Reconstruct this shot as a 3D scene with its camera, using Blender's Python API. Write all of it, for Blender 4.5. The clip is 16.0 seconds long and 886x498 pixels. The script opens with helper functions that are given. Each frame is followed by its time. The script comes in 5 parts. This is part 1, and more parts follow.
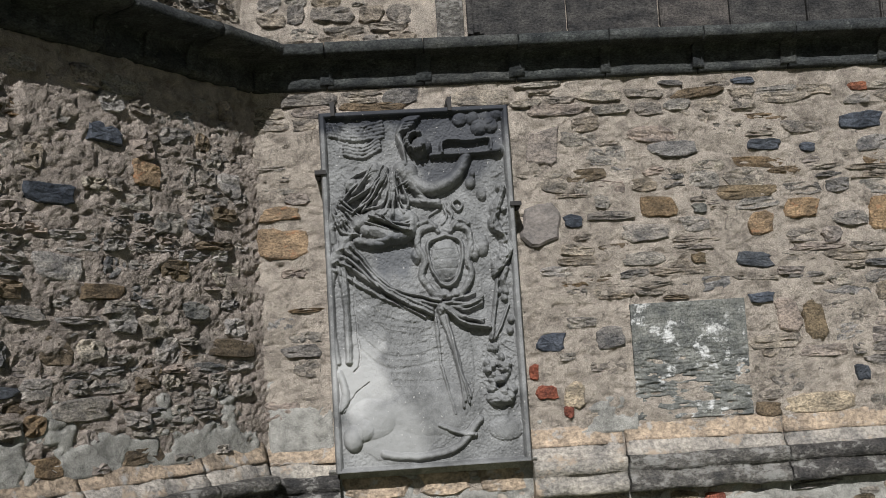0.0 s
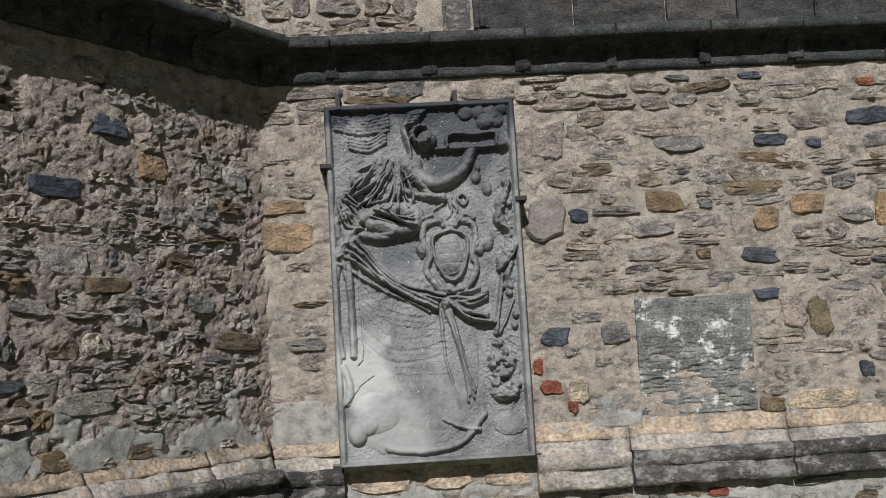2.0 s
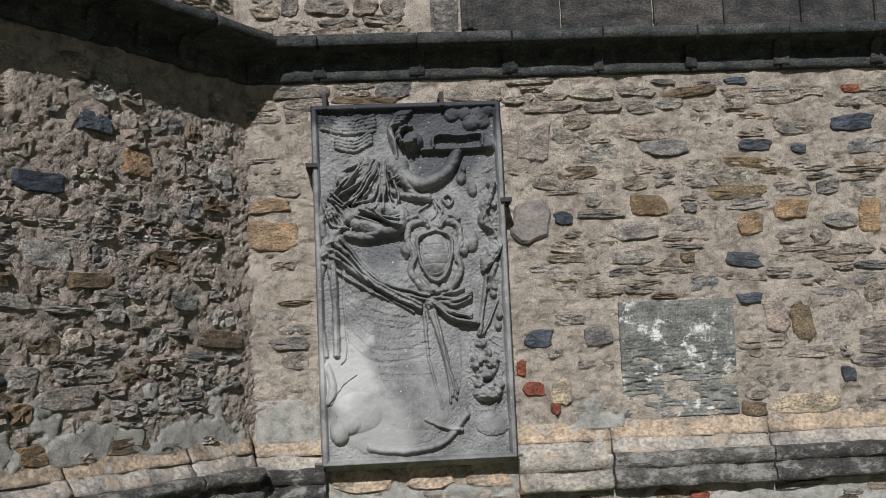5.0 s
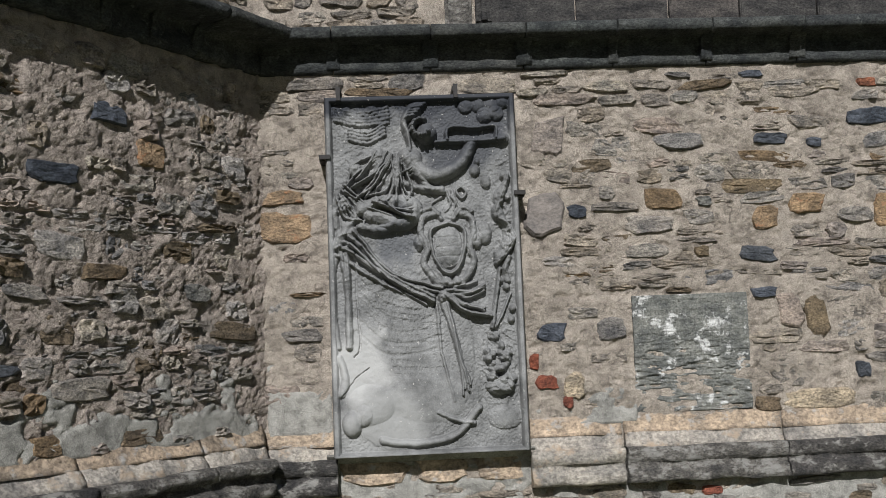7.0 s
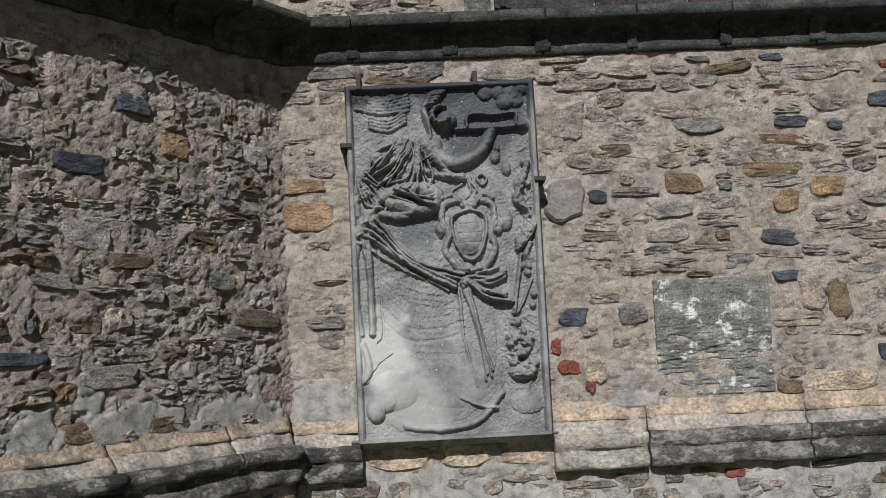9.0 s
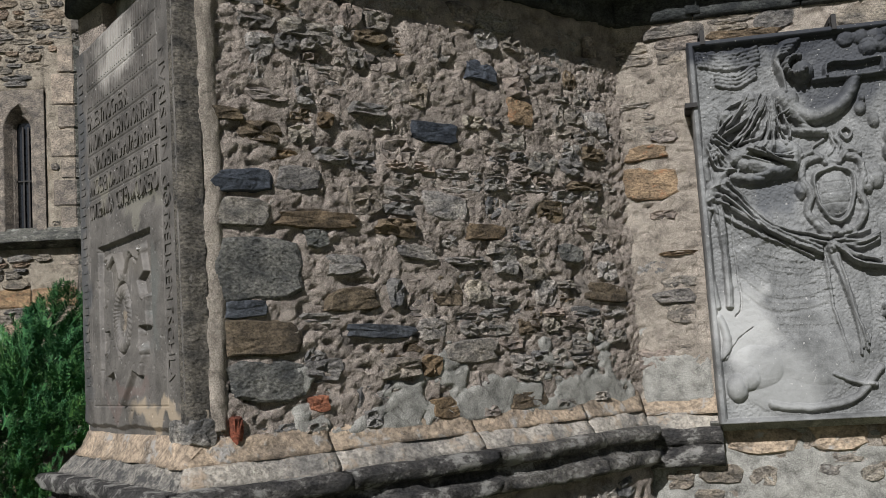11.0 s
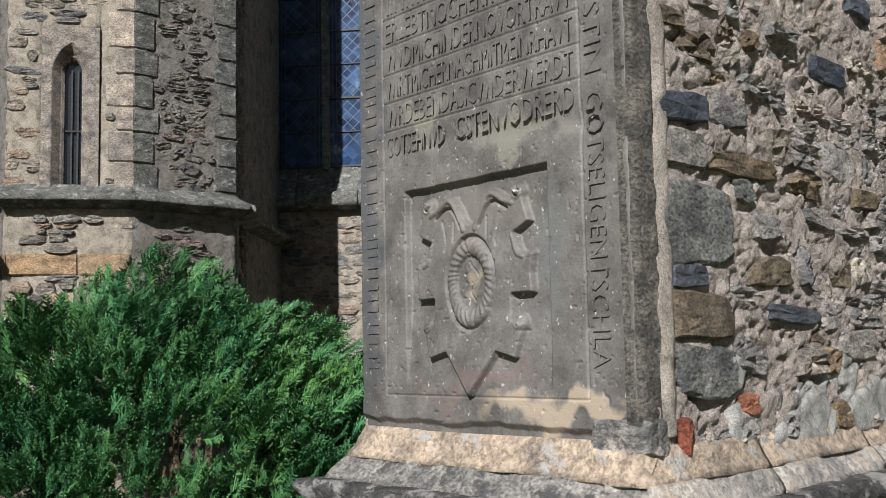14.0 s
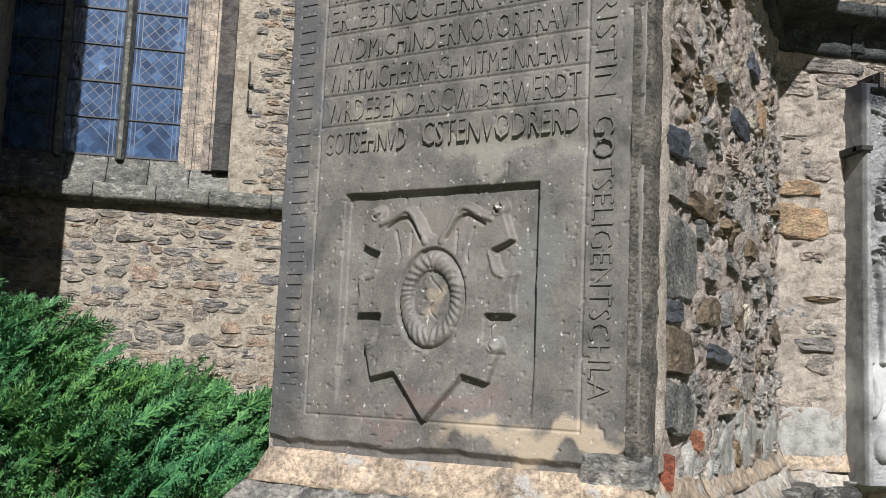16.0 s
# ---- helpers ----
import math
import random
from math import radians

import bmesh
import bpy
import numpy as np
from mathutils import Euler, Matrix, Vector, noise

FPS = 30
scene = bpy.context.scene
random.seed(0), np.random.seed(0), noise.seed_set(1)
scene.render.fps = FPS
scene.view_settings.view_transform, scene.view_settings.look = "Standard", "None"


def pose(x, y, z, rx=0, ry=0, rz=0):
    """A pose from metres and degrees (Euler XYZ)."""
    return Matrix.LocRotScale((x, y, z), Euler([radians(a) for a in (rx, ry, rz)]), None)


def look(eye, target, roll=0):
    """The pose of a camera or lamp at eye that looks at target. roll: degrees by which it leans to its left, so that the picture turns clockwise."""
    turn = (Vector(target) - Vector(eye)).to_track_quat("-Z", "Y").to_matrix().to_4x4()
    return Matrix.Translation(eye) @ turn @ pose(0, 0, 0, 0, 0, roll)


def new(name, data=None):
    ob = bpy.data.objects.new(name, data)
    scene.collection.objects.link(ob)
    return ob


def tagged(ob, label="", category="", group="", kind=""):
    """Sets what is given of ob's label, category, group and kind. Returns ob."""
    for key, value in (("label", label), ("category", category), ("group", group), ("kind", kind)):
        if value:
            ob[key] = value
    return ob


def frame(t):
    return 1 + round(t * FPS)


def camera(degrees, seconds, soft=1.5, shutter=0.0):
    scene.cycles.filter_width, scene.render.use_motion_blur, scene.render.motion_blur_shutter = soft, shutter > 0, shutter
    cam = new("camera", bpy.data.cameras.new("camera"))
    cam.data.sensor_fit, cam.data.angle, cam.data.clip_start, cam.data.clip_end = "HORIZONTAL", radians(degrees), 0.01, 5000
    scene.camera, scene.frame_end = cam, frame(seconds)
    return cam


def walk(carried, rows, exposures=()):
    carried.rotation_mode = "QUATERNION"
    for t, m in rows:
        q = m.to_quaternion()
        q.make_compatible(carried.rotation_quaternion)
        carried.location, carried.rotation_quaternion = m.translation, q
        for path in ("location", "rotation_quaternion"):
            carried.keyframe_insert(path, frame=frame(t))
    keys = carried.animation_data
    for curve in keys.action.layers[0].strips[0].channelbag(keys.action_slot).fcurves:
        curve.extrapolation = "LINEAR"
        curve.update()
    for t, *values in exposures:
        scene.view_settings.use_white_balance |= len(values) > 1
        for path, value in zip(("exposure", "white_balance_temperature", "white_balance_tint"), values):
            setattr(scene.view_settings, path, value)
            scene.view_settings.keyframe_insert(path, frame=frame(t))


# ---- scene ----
cam = camera(45.6, 16.0, 0.65)
PATH = [
    (0, (-0.035, -0.087, 1.653), (0.081, 1.897, 1.873), -3.6),
    (0.5, (-0.012, -0.095, 1.695), (0.095, 1.892, 1.901), -3.6),
    (1, (-0.029, -0.094, 1.7), (0.086, 1.892, 1.907), -3.8),
    (1.5, (-0.019, -0.092, 1.706), (0.092, 1.895, 1.898), -3.6),
    (2, (-0.05, -0.084, 1.696), (0.061, 1.903, 1.892), -3.3),
    (2.5, (-0.019, -0.097, 1.682), (0.089, 1.889, 1.886), -3.2),
    (3, (-0.019, -0.103, 1.681), (0.092, 1.883, 1.888), -3.1),
    (3.5, (-0.015, -0.105, 1.7), (0.101, 1.881, 1.903), -3.0),
    (3.7, (-0.001, -0.107, 1.696), (0.121, 1.878, 1.902), -3.1),
    (5.8, (0.003, -0.089, 1.665), (0.115, 1.899, 1.861), -2.1),
    (6, (0.008, -0.086, 1.666), (0.11, 1.903, 1.85), -2.2),
    (6.5, (-0.024, -0.073, 1.672), (0.085, 1.914, 1.865), -2.2),
    (7, (-0.026, -0.08, 1.662), (0.081, 1.908, 1.856), -2.3),
    (7.5, (0.01, -0.099, 1.669), (0.111, 1.887, 1.875), -2.2),
    (8, (0.035, -0.11, 1.68), (0.132, 1.878, 1.878), -2.1),
    (8.2, (0.041, -0.117, 1.686), (0.142, 1.871, 1.881), -2.0),
    (10.3, (-0.373, -0.09, 1.574), (-0.405, 1.905, 1.72), -3.7),
    (10.5, (-0.422, -0.036, 1.575), (-0.536, 1.956, 1.723), -1.7),
    (10.7, (-0.453, -0.003, 1.559), (-0.691, 1.979, 1.677), -2.4),
    (11, (-0.633, 0.155, 1.521), (-1.021, 2.106, 1.729), -3.6),
    (11.5, (-0.951, 0.319, 1.528), (-1.51, 2.228, 1.735), -2.8),
    (11.7, (-1.132, 0.295, 1.573), (-1.704, 2.206, 1.715), -2.6),
    (12, (-1.325, 0.411, 1.546), (-1.865, 2.331, 1.694), -4.1),
    (12.5, (-1.649, 0.471, 1.532), (-2.226, 2.376, 1.724), -1.4),
    (13, (-1.965, 0.636, 1.523), (-2.509, 2.544, 1.769), -2.4),
    (13.5, (-2.292, 0.775, 1.527), (-2.725, 2.718, 1.722), -1.4),
    (14, (-2.621, 0.88, 1.551), (-2.837, 2.858, 1.748), -1.1),
    (14.5, (-2.905, 0.993, 1.543), (-3.094, 2.968, 1.793), -2.2),
    (15, (-3.13, 1.085, 1.537), (-3.075, 3.061, 1.83), -1.25),
    (15.5, (-3.363, 1.085, 1.559), (-3.044, 3.042, 1.822), 0.0),
    (16, (-3.56, 1.157, 1.551), (-3.152, 3.101, 1.788), 2.4),
]
walk(cam, [(t, look(eye, target, roll)) for t, eye, target, roll in PATH],
     [(0.0, 0.13, 6000, 10), (8.0, 0.13, 6000, 10), (10.5, 0.13, 6000, 10), (12.0, 0.25, 6000, 10), (13.5, 0.62, 5950, 10), (15.0, 0.80, 5900, 10), (16.0, 0.80, 6000, 10)])

# ---------- world, sun ----------
SUN_AZ, SUN_EL = 8.5, 34.0      # degrees left of the main wall's normal, above the horizon
sun_dir = Vector((-math.sin(radians(SUN_AZ)) * math.cos(radians(SUN_EL)),
                  -math.cos(radians(SUN_AZ)) * math.cos(radians(SUN_EL)), math.sin(radians(SUN_EL))))
world = bpy.data.worlds.new("sky")
scene.world = world
world.use_nodes = True
wn = world.node_tree.nodes
sky = wn.new("ShaderNodeTexSky")
sky.sky_type, sky.sun_disc = "NISHITA", False
sky.sun_elevation, sky.sun_rotation = radians(SUN_EL), math.atan2(sun_dir.x, sun_dir.y) % (2 * math.pi)
world.node_tree.links.new(sky.outputs[0], wn["Background"].inputs[0])
wn["Background"].inputs[1].default_value = 0.028
sun = new("sun", bpy.data.lights.new("sun", "SUN"))
sun.data.energy, sun.data.angle, sun.data.color = 5.0, radians(0.5), (1.0, 0.965, 0.92)
sun.matrix_world = look(sun_dir * 30, (0, 0, 0))


# ---------- small mesh tools ----------
def lattice(n, seed):
    return np.random.RandomState(seed).rand(n, n)


def vnoise(x, y, seed):
    """Smooth value noise in 0..1 on arrays."""
    g = lattice(256, seed)
    xi, yi = np.floor(x).astype(int), np.floor(y).astype(int)
    fx, fy = x - xi, y - yi
    fx, fy = fx * fx * (3 - 2 * fx), fy * fy * (3 - 2 * fy)
    a, b = g[xi % 256, yi % 256], g[(xi + 1) % 256, yi % 256]
    c, d = g[xi % 256, (yi + 1) % 256], g[(xi + 1) % 256, (yi + 1) % 256]
    return (a * (1 - fx) + b * fx) * (1 - fy) + (c * (1 - fx) + d * fx) * fy


def fbm(x, y, seed, octaves=4, gain=0.5):
    total, amp, norm = 0, 1.0, 0.0
    for k in range(octaves):
        total = total + amp * vnoise(x * 2 ** k + 17.3 * k, y * 2 ** k + 5.1 * k, seed + k)
        norm, amp = norm + amp, amp * gain
    return total / norm - 0.5


def link(name, mesh, material, parent=None, label="", smooth=True):
    if smooth:
        mesh.polygons.foreach_set("use_smooth", [True] * len(mesh.polygons))
    if material is not None:
        mesh.materials.append(material)
    ob = new(name, mesh)
    if parent is not None:
        ob.parent = parent
    if label:
        ob["label"] = label
    return ob


def raw(name, verts, faces, material, parent=None, label="", smooth=True):
    mesh = bpy.data.meshes.new(name)
    mesh.from_pydata([tuple(v) for v in verts], [], faces)
    mesh.update()
    return link(name, mesh, material, parent, label, smooth)


def part(name, bm, material, parent=None, label="", smooth=False):
    mesh = bpy.data.meshes.new(name)
    bmesh.ops.recalc_face_normals(bm, faces=bm.faces)
    bm.to_mesh(mesh)
    bm.free()
    return link(name, mesh, material, parent, label, smooth)


def thing(name, x, y, z, label, category, group="", kind=""):
    ob = new(name)
    ob.location = (x, y, z)
    ob.empty_display_size = 0.1
    bpy.context.view_layer.update()
    return tagged(ob, label, category, group, kind)


class Face:
    """An upright plane: u runs to the right as seen from outside, v is the height, h stands out from it."""

    def __init__(self, a, b, bulge=0.0, lift=0.0):
        self.a, self.b = Vector(a), Vector(b)
        self.length = (self.b - self.a).length
        self.d = (self.b - self.a) / self.length
        self.n = Vector((self.d.y, -self.d.x))
        self.bulge, self.lift = bulge, lift
        self.taken = []              # rectangles that are already filled

    def at(self, u, v, h=0.0):
        s = min(1.0, max(0.0, u / self.length))
        h = h + self.bulge * 4 * s * (1 - s)
        p = self.a + self.d * u + self.n * h
        return Vector((p.x, p.y, v + self.lift))

    def many(self, u, v, h):
        s = np.clip(u / self.length, 0, 1)
        h = h + self.bulge * 4 * s * (1 - s)
        return np.stack([self.a.x + self.d.x * u + self.n.x * h, self.a.y + self.d.y * u + self.n.y * h, v + self.lift + 0 * u], -1)


def hidden_parent(ob, parent):
    """Parents ob and keeps its world place."""
    ob.parent = parent
    ob.matrix_parent_inverse = parent.matrix_world.inverted()
    return ob


def relief(name, face, u0, u1, v0, v1, nu, nv, height, back, material, parent=None, label="", kind=""):
    """A solid block on a face with a carved front: height(U, V) gives metres out from the face; back is its depth behind."""
    us, vs = np.linspace(u0, u1, nu), np.linspace(v0, v1, nv)
    U, V = np.meshgrid(us, vs, indexing="ij")
    front = face.many(U, V, height(U, V)).reshape(-1, 3)
    ring = [i * nv for i in range(nu)] + [(nu - 1) * nv + j for j in range(1, nv)] + \
           [i * nv + nv - 1 for i in range(nu - 2, -1, -1)] + [j for j in range(nv - 2, 0, -1)]
    flat_u, flat_v = U.reshape(-1)[ring], V.reshape(-1)[ring]
    rear = face.many(flat_u, flat_v, np.full(len(ring), -back))
    idx = np.arange(nu * nv).reshape(nu, nv)
    quads = np.stack([idx[:-1, :-1], idx[1:, :-1], idx[1:, 1:], idx[:-1, 1:]], -1).reshape(-1, 4).tolist()
    n = nu * nv
    m = len(ring)
    for k in range(m):
        quads.append([ring[(k + 1) % m], ring[k], n + k, n + (k + 1) % m])
    quads.append([n + k for k in range(m)][::-1])
    verts = np.concatenate([front, rear])
    ob = raw(name, verts.tolist(), quads, material, None, label)
    sharp = [False] * (len(quads) - m - 1) + [True] * (m + 1)
    ob.data.polygons.foreach_set("use_smooth", [not s for s in sharp])
    if parent is not None:
        hidden_parent(ob, parent)
    if kind:
        ob["kind"] = kind
    return ob


def block(bm, face, u0, u1, v0, v1, h0, h1):
    """Adds a box on a face to a bmesh."""
    c = [bm.verts.new(face.at(u, v, h)) for h in (h0, h1) for v in (v0, v1) for u in (u0, u1)]
    for q in ((0, 1, 3, 2), (4, 6, 7, 5), (0, 4, 5, 1), (2, 3, 7, 6), (0, 2, 6, 4), (1, 5, 7, 3)):
        bm.faces.new([c[i] for i in q])
    return bm


def boxed(name, face, u0, u1, v0, v1, h0, h1, material, parent=None, label="", bevel=0.0, upright=False):
    bm = block(bmesh.new(), face, u0, u1, v0, v1, h0, h1)
    if bevel:
        bmesh.ops.recalc_face_normals(bm, faces=bm.faces)
        edges = [e for e in bm.edges if not upright or abs(e.verts[0].co.z - e.verts[1].co.z) > 0.01]
        bmesh.ops.bevel(bm, geom=edges, offset=bevel, segments=2, affect="EDGES")
    ob = part(name, bm, material, None, label)
    return hidden_parent(ob, parent) if parent is not None else ob


def profile_run(name, face, u0, u1, prof, material, parent=None, label="", wear=0.0, seed=0, step=0.04, skew0=0.0, skew1=0.0):
    """A moulded block: a profile of (h, v) from top to bottom, run along u, worn by noise. skew: mitres, in metres of u per metre of h."""
    n = max(2, int((u1 - u0) / step) + 1)
    fine = []
    for (ha, va), (hb, vb) in zip(prof[:-1], prof[1:]):
        k = max(1, int(math.hypot(hb - ha, vb - va) / 0.02))
        fine += [(ha + (hb - ha) * i / k, va + (vb - va) * i / k) for i in range(k)]
    fine.append(prof[-1])
    H, Vv = np.array([p[0] for p in fine]), np.array([p[1] for p in fine])
    s = np.linspace(0, 1, n)[:, None]
    ua, ub = u0 + skew0 * H, u1 + skew1 * H
    U = ua[None, :] * (1 - s) + ub[None, :] * s
    hh = H[None, :] + 0 * U
    vv = Vv[None, :] + 0 * U
    if wear:
        edge = np.minimum(1.0, np.minimum(s, 1 - s) * (u1 - u0) / 0.012)
        w = fbm(U * 9 + seed * 3.7, vv * 14 + hh * 9, 300 + seed % 50, 4, 0.6)
        w = w + 0.8 * fbm(U * 2.6 + seed, vv * 4 + hh * 4, 340 + seed % 30, 4, 0.6)
        hh = hh + wear * (2.2 * w - 0.03 * (1 - edge)) * (H[None, :] > 0.005)
        vv = vv + wear * 0.7 * fbm(U * 7 + 9, vv * 11 + hh * 9, 360 + seed % 50, 3)
    m = len(fine)
    verts = face.many(U, vv, hh).reshape(-1, 3).tolist()
    back = min(0.0, H.min()) - 0.1
    verts += [face.at(ua[0] if i == 0 else ub[0], v, back) for i in (0, 1) for v in (fine[0][1], fine[-1][1])]
    faces = [[i * m + j, i * m + j + 1, (i + 1) * m + j + 1, (i + 1) * m + j] for i in range(n - 1) for j in range(m - 1)]
    b = n * m
    faces.append([j for j in range(m)][::-1] + [b, b + 1])
    faces.append([(n - 1) * m + j for j in range(m)] + [b + 3, b + 2])
    faces.append([i * m for i in range(n)] + [b + 2, b])
    faces.append([i * m + m - 1 for i in range(n)][::-1] + [b + 1, b + 3])
    ob = raw(name, verts, faces, material, None, label)
    flags = [True] * ((n - 1) * (m - 1)) + [False] * 4
    ob.data.polygons.foreach_set("use_smooth", flags)
    return hidden_parent(ob, parent) if parent is not None else ob


# ---------- materials ----------
def nodes_of(name):
    mat = bpy.data.materials.new(name)
    mat.use_nodes = True
    nt = mat.node_tree
    bsdf = nt.nodes["Principled BSDF"]
    return mat, nt, bsdf


def n_noise(nt, scale, detail=6.0, rough=0.6, coord=None, offset=0.0):
    tex = nt.nodes.new("ShaderNodeTexNoise")
    tex.inputs["Scale"].default_value, tex.inputs["Detail"].default_value = scale, detail
    tex.inputs["Roughness"].default_value = rough
    if coord is not None:
        nt.links.new(coord, tex.inputs["Vector"])
    return tex.outputs["Fac"]


def n_ramp(nt, fac, stops, constant=False):
    ramp = nt.nodes.new("ShaderNodeValToRGB")
    els = ramp.color_ramp.elements
    while len(els) < len(stops):
        els.new(0.5)
    for el, (pos, col) in zip(els, stops):
        el.position = pos
        el.color = (*col, 1) if len(col) == 3 else col
    if constant:
        ramp.color_ramp.interpolation = "CONSTANT"
    nt.links.new(fac, ramp.inputs["Fac"])
    return ramp.outputs["Color"]


def n_mix(nt, fac, a, b, mode="MIX"):
    mix = nt.nodes.new("ShaderNodeMix")
    mix.data_type, mix.blend_type = "RGBA", mode
    for sock, val in ((mix.inputs["Factor"], fac), (mix.inputs["A"], a), (mix.inputs["B"], b)):
        if isinstance(val, (int, float)):
            sock.default_value = val
        elif isinstance(val, tuple):
            sock.default_value = (*val, 1)
        else:
            nt.links.new(val, sock)
    return mix.outputs["Result"]


def n_bump(nt, bsdf, heights):
    """Stacks bumps: (height socket, strength, distance)."""
    last = None
    for sock, strength, dist in heights:
        b = nt.nodes.new("ShaderNodeBump")
        b.inputs["Strength"].default_value, b.inputs["Distance"].default_value = strength, dist
        nt.links.new(sock, b.inputs["Height"])
        if last is not None:
            nt.links.new(last, b.inputs["Normal"])
        last = b.outputs["Normal"]
    nt.links.new(last, bsdf.inputs["Normal"])


def coords(nt, stretch=(1, 1, 1)):
    tc = nt.nodes.new("ShaderNodeTexCoord")
    mp = nt.nodes.new("ShaderNodeMapping")
    mp.inputs["Scale"].default_value = stretch
    nt.links.new(tc.outputs["Object"], mp.inputs["Vector"])
    return mp.outputs["Vector"]


def stone_mat(name, palette, grain=1.0, rough=0.92, island=False, pits=0.5, bump=1.0, patch=None, stretch=(1, 1, 1.6), contrast=0.9, patch_scale=14, patch_at=0.56):
    """Rough natural stone: a tone for each piece, blotches, grain, pits and an optional stain colour."""
    mat, nt, bsdf = nodes_of(name)
    co = coords(nt, stretch)
    if island:
        rnd = nt.nodes.new("ShaderNodeNewGeometry").outputs["Random Per Island"]
    else:
        rnd = nt.nodes.new("ShaderNodeObjectInfo").outputs["Random"]
    palette = palette if len(palette) > 1 else palette * 2
    k = len(palette)
    tone = n_ramp(nt, rnd, [((i + 0.5) / k, c) for i, c in enumerate(palette)])
    blotch = n_ramp(nt, n_noise(nt, 9 * grain, 5, 0.62, co), [(0.34, (0.42, 0.43, 0.45)), (0.66, (1.45, 1.40, 1.33))])
    fine = n_ramp(nt, n_noise(nt, 70 * grain, 4, 0.7, co), [(0.36, (0.42, 0.42, 0.43)), (0.64, (1.5, 1.5, 1.48))])
    col = n_mix(nt, contrast, tone, blotch, "MULTIPLY")
    col = n_mix(nt, contrast, col, fine, "MULTIPLY")
    if patch is not None:
        mask = n_ramp(nt, n_noise(nt, patch_scale * grain, 6, 0.7, co), [(patch_at, (0, 0, 0)), (patch_at + 0.08, (1, 1, 1))])
        col = n_mix(nt, mask, col, patch)
    nt.links.new(col, bsdf.inputs["Base Color"])
    bsdf.inputs["Roughness"].default_value = rough
    bsdf.inputs["Specular IOR Level"].default_value = 0.25
    big, small = n_noise(nt, 28 * grain, 6, 0.7, co), n_noise(nt, 140 * grain, 4, 0.65, co)
    vor = nt.nodes.new("ShaderNodeTexVoronoi")
    vor.inputs["Scale"].default_value = 42 * grain
    nt.links.new(co, vor.inputs["Vector"])
    n_bump(nt, bsdf, [(big, 1.0 * bump, 0.045), (vor.outputs["Distance"], pits * bump, 0.012), (small, 0.8 * bump, 0.010)])
    return mat


def mortar_mat(name, light, dark, grain=1.0, bump=1.0, stain=None, stain_at=0.6):
    mat, nt, bsdf = nodes_of(name)
    co = coords(nt)
    col = n_ramp(nt, n_noise(nt, 5 * grain, 6, 0.65, co), [(0.3, dark), (0.68, light)])
    sand = n_ramp(nt, n_noise(nt, 190 * grain, 3, 0.7, co), [(0.36, (0.50, 0.49, 0.48)), (0.66, (1.40, 1.39, 1.37))])
    col = n_mix(nt, 0.8, col, sand, "MULTIPLY")
    if stain is not None:
        mask = n_ramp(nt, n_noise(nt, 2.3 * grain, 6, 0.6, co), [(stain_at, (0, 0, 0)), (stain_at + 0.1, (1, 1, 1))])
        col = n_mix(nt, mask, col, stain)
    cloud = n_ramp(nt, n_noise(nt, 13 * grain, 6, 0.7, co), [(0.36, (0.52, 0.51, 0.50)), (0.5, (1.0, 0.99, 0.97)), (0.66, (1.28, 1.27, 1.25))])
    col = n_mix(nt, 0.75, col, cloud, "MULTIPLY")
    warp = nt.nodes.new("ShaderNodeTexNoise")
    warp.inputs["Scale"].default_value, warp.inputs["Detail"].default_value = 7.0, 5.0
    nt.links.new(co, warp.inputs["Vector"])
    add = nt.nodes.new("ShaderNodeVectorMath")
    add.operation = "MULTIPLY_ADD"
    nt.links.new(warp.outputs["Color"], add.inputs[0])
    add.inputs[1].default_value = (0.16, 0.16, 0.16)
    nt.links.new(co, add.inputs[2])
    squash = nt.nodes.new("ShaderNodeMapping")
    squash.inputs["Scale"].default_value = (1, 1, 1.9)
    nt.links.new(add.outputs[0], squash.inputs["Vector"])
    vor = nt.nodes.new("ShaderNodeTexVoronoi")
    vor.feature = "DISTANCE_TO_EDGE"
    vor.inputs["Scale"].default_value = 6.5 * grain
    nt.links.new(squash.outputs[0], vor.inputs["Vector"])
    line = n_ramp(nt, vor.outputs["Distance"], [(0.0, (1, 1, 1)), (0.045, (0, 0, 0))])
    gate = n_ramp(nt, n_noise(nt, 8 * grain, 4, 0.6, co), [(0.52, (0, 0, 0)), (0.60, (1, 1, 1))])
    crack = n_mix(nt, 1.0, line, gate, "MULTIPLY")
    col = n_mix(nt, n_mix(nt, 1.0, crack, (0.5, 0.5, 0.5), "MULTIPLY"), col, (0.06, 0.052, 0.044))
    nt.links.new(col, bsdf.inputs["Base Color"])
    bsdf.inputs["Roughness"].default_value = 0.96
    bsdf.inputs["Specular IOR Level"].default_value = 0.15
    n_bump(nt, bsdf, [(n_noise(nt, 26 * grain, 7, 0.72, co), 0.9 * bump, 0.045), (n_noise(nt, 190 * grain, 3, 0.7, co), 0.9 * bump, 0.009)])
    return mat


def plain_mat(name, colour, rough=0.6, metal=0.0, var=0.25, grain=30, bump=0.3):
    mat, nt, bsdf = nodes_of(name)
    co = coords(nt)
    lo, hi = tuple(c * (1 - var) for c in colour), tuple(min(1, c * (1 + var)) for c in colour)
    nt.links.new(n_ramp(nt, n_noise(nt, grain, 6, 0.65, co), [(0.3, lo), (0.7, hi)]), bsdf.inputs["Base Color"])
    bsdf.inputs["Roughness"].default_value, bsdf.inputs["Metallic"].default_value = rough, metal
    n_bump(nt, bsdf, [(n_noise(nt, grain * 4, 4, 0.6, co), bump, 0.003)])
    return mat


